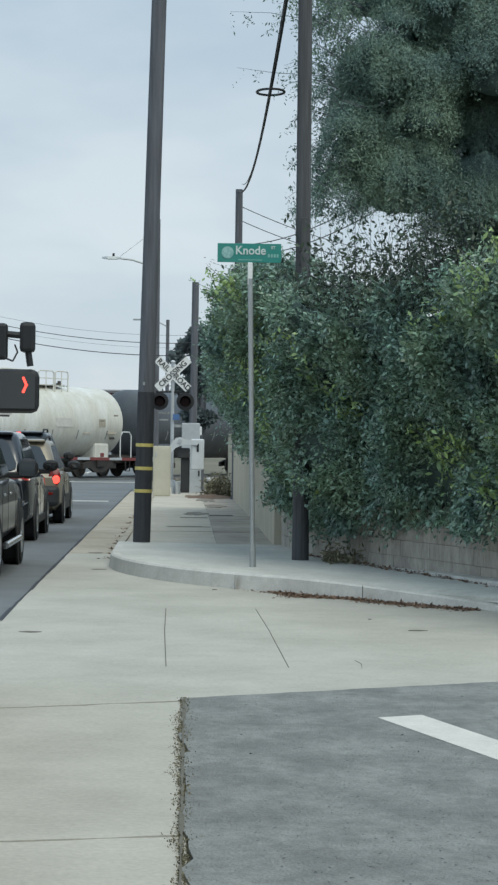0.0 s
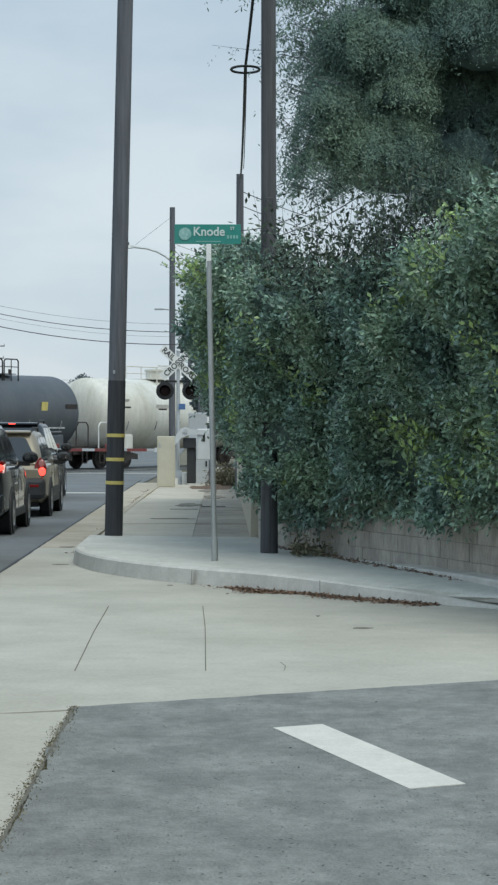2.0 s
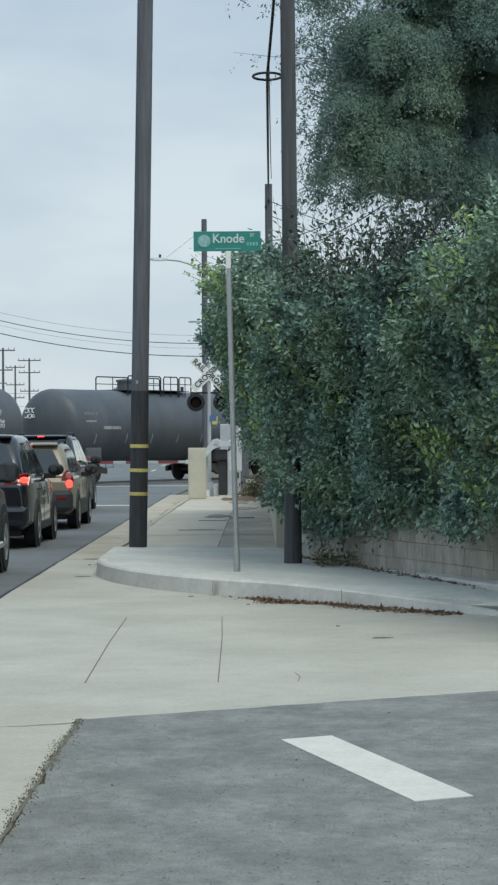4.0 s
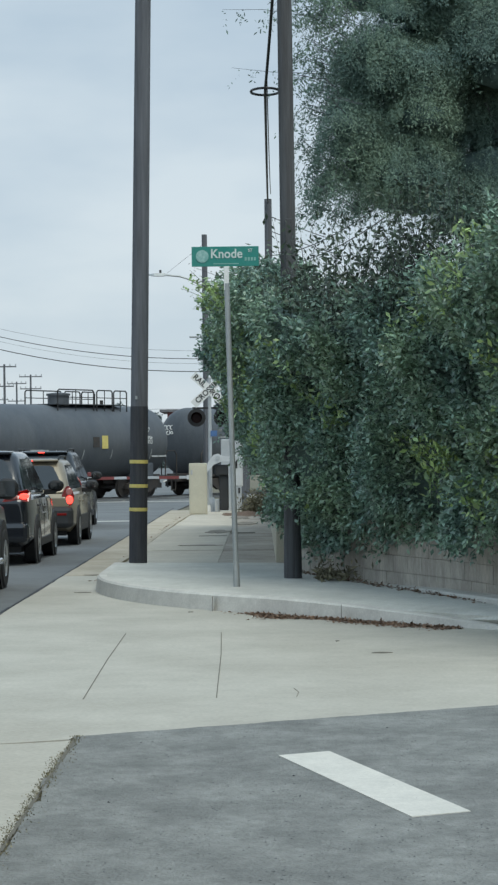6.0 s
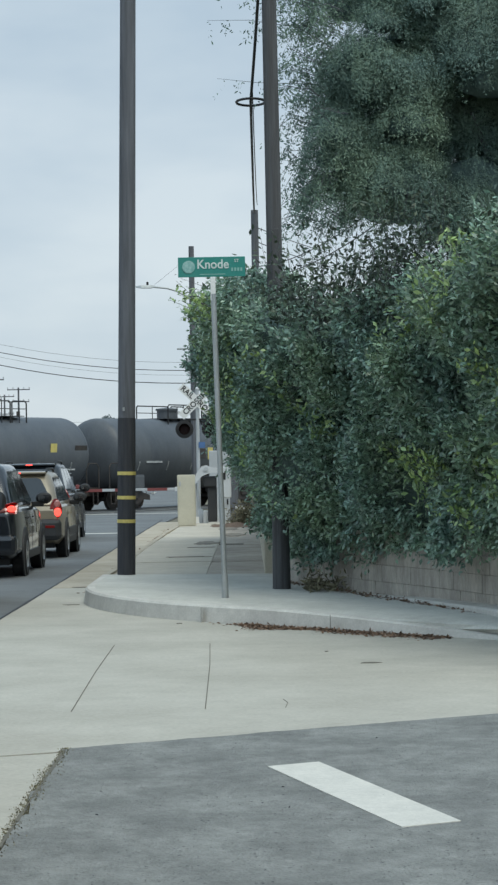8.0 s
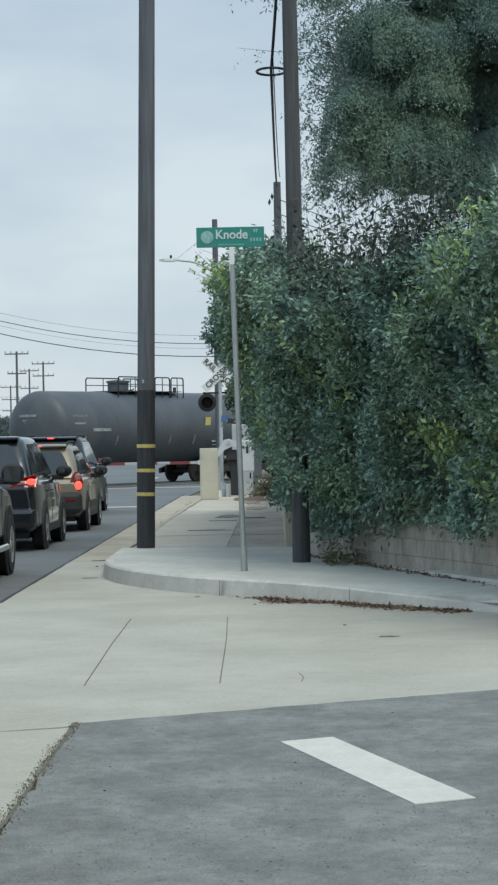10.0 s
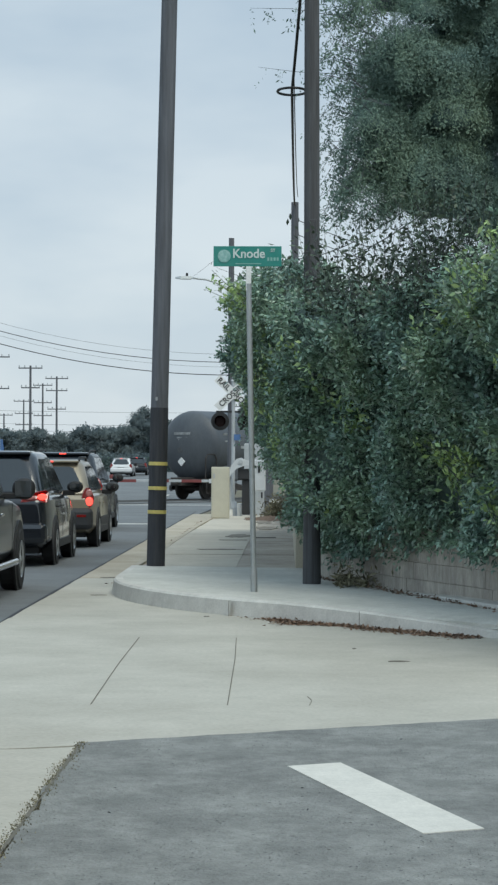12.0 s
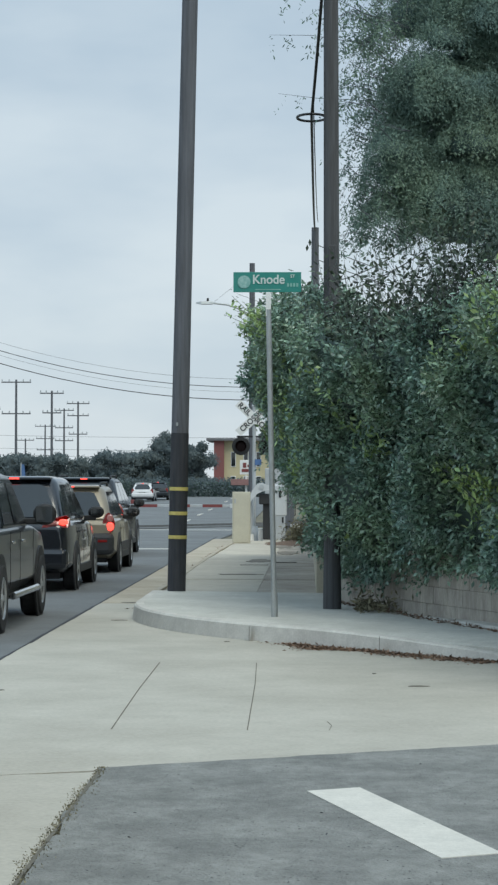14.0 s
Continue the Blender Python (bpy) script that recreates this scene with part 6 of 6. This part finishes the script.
def pickup():
    L, W, H = 5.8, 1.98, 1.86
    x_right, y_rear = -3.50, 23.45
    root = thing("pickup_truck", "graphite crew-cab pickup truck with chrome side step", "pickup truck", group="vehicles queuing at the crossing", at=pose(x_right - W / 2, y_rear, 0))
    belt, paint = 1.2, M_PAINT["graphite"]
    bd = part("body", loft(bmesh.new(), car_rings(L, W, [(0.0, 0.5, belt - 0.06, 0.95), (0.02, 0.45, belt - 0.02, 0.99), (0.2, 0.42, belt, 1.0), (0.72, 0.40, belt, 1.0), (0.80, 0.4, belt - 0.02, 1.0), (0.95, 0.42, belt - 0.1, 0.97), (1.0, 0.5, belt - 0.2, 0.9)])), paint, root)
    b = bd.modifiers.new("soft_edges", "BEVEL")
    b.width, b.segments, b.limit_method, b.angle_limit = 0.035, 3, "ANGLE", radians(25)
    hw, tw = W / 2 * 0.92, W / 2 * 0.76
    y0, y1, y2, y3 = 0.34 * L, 0.38 * L, 0.60 * L, 0.76 * L
    secs = []
    for k, z, yr, yf in ((0.0, belt - 0.02, y0, y3), (0.9, H - 0.06, y1, y2 + 0.1), (1.0, H, y1 + 0.12, y2 - 0.1)):
        w = hw + (tw - hw) * k if k < 1 else tw - 0.1
        c = 0.08
        secs.append([(-w + c, yr, z), (w - c, yr, z), (w, yr + c, z), (w, yf - c, z), (w - c * 2, yf, z), (-w + c * 2, yf, z), (-w, yf - c, z), (-w, yr + c, z)])
    cb = part("cabin", loft(bmesh.new(), secs), paint, root)
    b = cb.modifiers.new("soft_edges", "BEVEL")
    b.width, b.segments, b.limit_method, b.angle_limit = 0.03, 3, "ANGLE", radians(20)
    zl, zh = belt + 0.03, H - 0.13
    sx = lambda z: hw + (tw - hw) * (z - belt) / (H - 0.06 - belt) * 0.9 + 0.004
    part("rear_window", quad_panel([(-hw + 0.15, y0 - 0.01, zl), (hw - 0.15, y0 - 0.01, zl), (tw - 0.12, y1 - 0.03, zh), (-tw + 0.12, y1 - 0.03, zh)], -0.01), M_GLASS, root, "dark rear cab window")
    for s in (-1, 1):
        for a, c, a2, c2 in ((y0 + 0.12, 0.50 * L, y1 + 0.08, 0.50 * L), (0.515 * L, 0.71 * L, 0.515 * L, y2 + 0.02)):
            pts = [(s * sx(zl), a, zl), (s * sx(zl), c, zl), (s * sx(zh), c2, zh), (s * sx(zh), a2, zh)]
            part("side_window", quad_panel(pts if s > 0 else pts[::-1], 0.004), M_GLASS, root)
        for y in (0.36 * L, 0.507 * L, 0.72 * L):
            part("door_seam", boxed(s * W / 2 - 0.003, s * W / 2 + 0.003, y - 0.005, y + 0.005, 0.5, belt - 0.06), M_BLACK, root)
        for y in (0.39 * L, 0.54 * L):
            part("door_handle", boxed(min(s * W / 2, s * (W / 2 + 0.025)), max(s * W / 2, s * (W / 2 + 0.025)), y - 0.1, y + 0.1, belt - 0.2, belt - 0.165, 0.008), M_CHROME, root)
        part("side_step", rod(bmesh.new(), (s * (W / 2 + 0.06), 1.85, 0.40), (s * (W / 2 + 0.06), 4.1, 0.40), 0.045, 0.045, 10), M_CHROME, root, "chrome tubular side step")
        mx = s * (W / 2 + 0.16)
        mir = part("side_mirror", oval((mx, 0.69 * L + 0.07, belt + 0.13), (0.15, 0.09, 0.14)), M_BLACK, root, "black door mirror")
        part("mirror_glass", boxed(mx - 0.105, mx + 0.105, 0.69 * L - 0.004, 0.69 * L + 0.01, belt + 0.03, belt + 0.23), M_GLASS, mir)
        part("mirror_stalk", boxed(min(s * (W / 2 - 0.1), mx), max(s * (W / 2 - 0.1), mx), 0.69 * L + 0.02, 0.69 * L + 0.1, belt + 0.0, belt + 0.08, 0.015), M_BLACK, mir)
        part("tail_lamp", boxed(s * W / 2 * 0.9 - 0.07, s * W / 2 * 0.9 + 0.07, -0.01, 0.15, belt - 0.45, belt - 0.08, 0.03), M_TAIL, root)
        for yw in (1.25, 4.85):
            part("wheel_arch", lathe(bmesh.new(), [(0.49, -0.014), (0.49, 0.014), (0.1, 0.014)], Matrix.Translation((s * (W / 2 + 0.002), yw, 0.42)) @ Matrix.Rotation(radians(90), 4, "Y"), 28), M_BLACK, root, "black wheel arch")
            wheel(root, s * (W / 2 - 0.09), yw, 0.40, 0.26, s)
    part("rear_bumper", boxed(-W / 2 * 0.96, W / 2 * 0.96, -0.16, 0.1, 0.5, 0.72, 0.04), M_CHROME, root, "chrome rear bumper")
    part("underbody", boxed(-W / 2 + 0.2, W / 2 - 0.2, 0.3, L - 0.4, 0.28, 0.6), M_BLACK, root)


def truck_with_mirror():
    """A box truck waiting at the near end of the queue; its door mirror swings into view."""
    root = thing("box_truck", "white box truck with a large hanging door mirror", "truck", group="vehicles queuing at the crossing", at=pose(-3.88, 6.0, -0.01))
    part("cab", loft(bmesh.new(), [[(-1.1, y, z0), (1.1, y, z0), (1.1, y, 1.5), (1.02, y, z1), (-1.02, y, z1), (-1.1, y, 1.5)] for y, z0, z1 in ((4.6, 0.6, 2.6), (6.0, 0.6, 2.6), (6.5, 0.6, 2.2), (6.9, 0.6, 1.5), (7.6, 0.62, 1.4), (7.9, 0.7, 1.1))]), M_PAINT["white"], root)
    part("cargo_box", boxed(-1.15, 1.15, -1.5, 4.5, 0.95, 3.4, 0.03), M_PAINT["white"], root)
    for s in (-1, 1):
        part("door_window", boxed(s * 1.08 - 0.03, s * 1.08 + 0.03, 4.9, 6.0, 1.6, 2.3, 0.02), M_GLASS, root)
        for y in (0.3, 6.7):
            wheel(root, s * 0.95, y, 0.42, 0.28, s)
    part("chassis", boxed(-0.5, 0.5, -1.3, 7.4, 0.5, 0.95), M_BLACK, root)
    arm = bmesh.new()
    tube(arm, [(1.05, 6.75, 2.30), (1.35, 6.78, 2.46), (1.60, 6.78, 2.44), (1.63, 6.78, 2.24)], 0.022, 8)
    box(arm, 1.38, 1.48, 6.72, 6.82, 2.28, 2.52, 0.02)
    box(arm, 1.56, 1.66, 6.74, 6.84, 2.33, 2.53, 0.025)
    mir = part("door_mirror", boxed(1.37, 1.69, 6.74, 6.86, 1.93, 2.22, 0.05), M_BLACK, root, "large black hanging door mirror")
    part("mirror_arm", arm, M_BLACK, mir)
    part("mirror_cable", tube(bmesh.new(), [(1.44, 6.74, 2.36), (1.47, 6.72, 2.29), (1.52, 6.72, 2.27), (1.55, 6.73, 2.33), (1.53, 6.74, 2.38)], 0.006, 5), M_BLACK, mir)
    part("mirror_glass", boxed(1.395, 1.665, 6.732, 6.75, 1.96, 2.19, 0.0), M_GLASS, mir, "dark mirror glass")
    bm = bmesh.new()
    for k in (0, 1):
        z0, z1 = (2.16, 2.115) if k == 0 else (2.07, 2.115)
        box(bm, -0.008, 0.008, 6.726, 6.735, -0.032, 0.032, 0, Matrix.Translation((1.60, 0, (z0 + z1) / 2)) @ Matrix.Rotation(radians(24 if k else -24), 4, "Y"))
    part("turn_arrow", bm, M_BRAKE, mir, "lit red turn arrow")


def build_vehicles():
    pickup()
    suv("black sport utility car with its brake lights on", M_PAINT["black"], -3.74, 34.05, 4.75, 1.92, 1.84, 0.36, 2.75, 0.98, True, False, "wide")
    suv("tan sport utility car with black roof rails and lit brake lights", M_PAINT["tan"], -3.69, 41.4, 4.5, 1.85, 1.70, 0.35, 2.62, 0.92, True, True, "tall", True)
    suv("dark grey large sport utility car first in the queue", M_PAINT["dark"], -4.32, 50.6, 5.0, 2.0, 1.88, 0.38, 2.95, 1.05, True, True, "tall")
    truck_with_mirror()
    suv("pale car far down the road beyond the crossing", M_PAINT["white"], -12.4, 172.0, 4.5, 1.8, 1.5, 0.33, 2.6, 0.9, False, False, "tall")
    suv("dark car far down the road beyond the crossing", M_PAINT["dark"], -11.6, 178.0, 4.5, 1.8, 1.5, 0.33, 2.6, 0.9, False, False, "tall")


# ---- the distance ----
def far_tree(rng, x, y, h, r, label="grey-green tree in the distance", palm=False):
    root = thing("far_tree", label, "tree", group="trees on the skyline")
    bm = bmesh.new()
    rod(bm, (x, y, road_z(y) - 0.1), (x + 0.2, y, h * 0.55), 0.04 * h, 0.02 * h, 7)
    for k in range(5):
        a = rng.uniform(0, math.tau)
        rod(bm, (x + 0.1, y, h * 0.35), (x + math.cos(a) * r * 0.6, y + math.sin(a) * r * 0.6, h * rng.uniform(0.6, 0.85)), 0.02 * h, 0.006 * h, 5)
    part("trunk", bm, M_WOOD, root)
    cen = np.stack([x + rng.normal(0, 0.5, 26) * r, y + rng.normal(0, 0.4, 26) * r, h * rng.uniform(0.32, 0.92, 26)], 1)
    rad = rng.uniform(0.22, 0.48, 26) * r
    core = bmesh.new()
    for c, q in zip(cen, rad):
        for v in bmesh.ops.create_icosphere(core, subdivisions=3, radius=q * 0.62)["verts"]:
            v.co = Vector(c) + v.co * (1.0 + 0.6 * noise.noise((v.co + Vector(c)) * 1.7) + 0.4 * noise.noise((v.co + Vector(c)) * 5.0))
    part("crown_heart", core, M_FAR_LEAF, root, smooth=True)
    pos = clumps(rng, cen, rad * 1.1, 9000)
    tagged(part("crown", bmesh.new(), M_FAR_LEAF, root), kind="stuff").data = leaf_mesh("crown", pos, 0.17, M_FAR_LEAF, rng, long=1.3)


def pylon(x, y, h, arms):
    root = thing("power_pole", "tall wooden power pole with crossarms on the skyline", "power pole", group="power poles on the skyline", at=pose(x, y, -0.05))
    part("pole_shaft", rod(bmesh.new(), (0, 0, 0), (0, 0, h), 0.18, 0.12, 8), M_WOOD, root)
    for z, w in arms:
        ca = part("crossarm", boxed(-w, w, -0.08, 0.08, h - z - 0.07, h - z + 0.07), M_WOOD, root)
        for k in (-1, -0.5, 0.5, 1):
            part("insulator", rod(bmesh.new(), (k * w * 0.95, 0, h - z + 0.1), (k * w * 0.95, 0, h - z + 0.34), 0.08, 0.05, 6), M_GALV, ca)


def build_distance():
    rng = np.random.default_rng(77)
    for i in range(20):
        far_tree(rng, -46 + i * 1.75 + rng.uniform(-0.8, 0.8), 215 + rng.uniform(-12, 18), rng.uniform(4.2, 5.6), rng.uniform(1.8, 3.0))
    for x, y, h, r in ((-12.3, 205, 6.9, 2.3), (-11.0, 203, 5.9, 1.6), (-33.0, 190, 7.5, 2.6), (-36, 195, 6.5, 2.5)):
        far_tree(rng, x, y, h, r, "taller rounded tree in the distance")
    for x, y, h, r in ((-0.75, 80, 6.3, 0.55), (1.2, 80, 7.2, 1.3), (2.5, 84, 7.0, 2.0)):
        far_tree(rng, x, y, h, r, "dark tree behind the railway")
    # clipped dark hedge across the end of the road
    pos = np.stack([rng.uniform(-48, 6, 34000), 196 + rng.normal(0, 0.8, 34000), np.abs(rng.uniform(0, 2.3, 34000))], 1)
    hd = thing("far_hedge", "long dark clipped hedge across the end of the road", "hedge")
    part("inner_mass", boxed(-48, 6, 196, 198, -0.1, 2.0, 0.1), M_LEAF_SHADE, hd)
    tagged(part("foliage", bmesh.new(), M_FAR_LEAF, hd), kind="stuff").data = leaf_mesh("foliage", pos, 0.16, M_FAR_LEAF, rng)
    for x, y, h, a in ((-34.2, 250, 14.1, ((0.3, 1.75), (4.0, 1.7))), (-30.0, 250, 12.8, ((0.3, 1.4), (2.6, 1.1))), (-37.7, 330, 13.6, ((0.3, 1.5), (3.0, 1.4), (5.0, 1.4))), (-32.3, 300, 13.5, ((0.3, 1.6), (2.0, 1.5), (4.6, 1.3))), (-46.8, 380, 12.5, ((0.3, 1.8), (2.5, 1.6), (4.5, 1.5))), (-49, 370, 9.8, ((0.3, 1.5),)), (-42.0, 280, 12.0, ((0.3, 1.6), (3.0, 1.5)))):
        pylon(x, y, h, a)
    for z0, y in ((9.2, 320), (7.4, 330), (6.5, 340)):
        wire("power_line", sagging((-90, y, z0 + 1.5), (20, y, z0), 1.0), 0.018, "faint power line on the skyline")
    # apartment block
    b = thing("apartment_building", "tan and dark red stucco apartment building far down the road", "building", at=pose(-11.15, 255, 0))
    w = part("wall", boxed(1.2, 16, 0, 12, -0.1, 7.0), M_BUILD_TAN, b, "tan stucco wall")
    part("wall", boxed(0.0, 1.2, -0.6, 12, -0.1, 7.0), M_BUILD_RED, b, "dark red stucco corner tower")
    part("roof", boxed(-0.9, 16.5, -1.0, 12.5, 7.0, 7.3), M_ROOF, b, "flat grey overhanging roof")
    for i in range(6):
        for z in (1.0, 3.9):
            x = 2.0 + i * 1.5
            wd = part("window", boxed(x, x + 0.6, -0.06, 0.05, z, z + 1.8), M_WHITE, w)
            part("pane", boxed(x + 0.07, x + 0.53, -0.09, -0.05, z + 0.08, z + 1.72), M_GLASS, wd)
    s = thing("blue_banner", "narrow blue banner on a thin post beyond the crossing", "banner", at=pose(-16.1, 120, road_z(120) - 0.05))
    part("post", rod(bmesh.new(), (0, 0, 0), (0, 0, 3.2), 0.04, 0.04, 8), M_GALV, s)
    part("cloth", loft(bmesh.new(), [[(-0.02, -0.01, z), (w, -0.01 + 0.02 * math.sin(z * 3), z), (w, 0.01 + 0.02 * math.sin(z * 3), z), (-0.02, 0.01, z)] for z, w in ((1.5, 0.22), (2.0, 0.25), (2.6, 0.24), (3.1, 0.18))]), M_BLUE, s, "blue cloth banner")
    s = thing("roadside_sign", "red and white shop sign on a post beyond the crossing", "sign", at=pose(-4.0, 140, -0.05))
    part("post", rod(bmesh.new(), (0, 0, 0), (0, 0, 2.4), 0.08, 0.08, 8), M_WHITE, s)
    sb = part("board", boxed(-0.42, 0.46, -0.06, 0.06, 2.45, 3.4, 0.02), M_WHITE, s, "white board with red marks")
    part("plain_mark", boxed(-0.3, 0.34, -0.08, -0.05, 2.62, 2.82), M_RED, sb)
    part("plain_mark", boxed(-0.22, 0.0, -0.08, -0.05, 2.9, 3.22), M_RED, sb)
    part("plain_mark", boxed(0.08, 0.28, -0.08, -0.05, 2.94, 3.1), M_RED, sb)
    part("roof_board", boxed(-1.0, 0.5, -0.3, 0.3, 1.75, 2.15, 0.02), M_ROOF_RED, s, "faded red board")


# ---- what moves ----
def motions():
    for car, s0, sets in CARS:
        walk(car, [(t, TRACK_M @ Matrix.Translation((s0 + TRAIN_V * t + d * TRAIN_SIZE, 0, 0))) for t, d in ((0, 0.2), (2, 0.65), (4, 0.85), (6, 0.85), (7, 0.35), (8, -0.15), (10, -0.6), (11, -0.5), (12, -0.55), (13, -0.7), (14, -1.0))])
        for ob in sets:
            x = ob.matrix_basis.translation.x
            walk(ob, [(k / 10, Matrix.Translation((x, 0, 0.52 * TRAIN_SIZE)) @ Matrix.Rotation(TRAIN_V * k / 10 / (0.42 * TRAIN_SIZE), 4, "Y")) for k in range(141)])


build_ground()
build_walls()
build_sidewalk()
build_debris()
build_crossing()
build_poles()
build_wires()
build_street_sign()
build_signal()
build_hedge()
build_tree()
build_vehicles()
build_train()
build_distance()
motions()
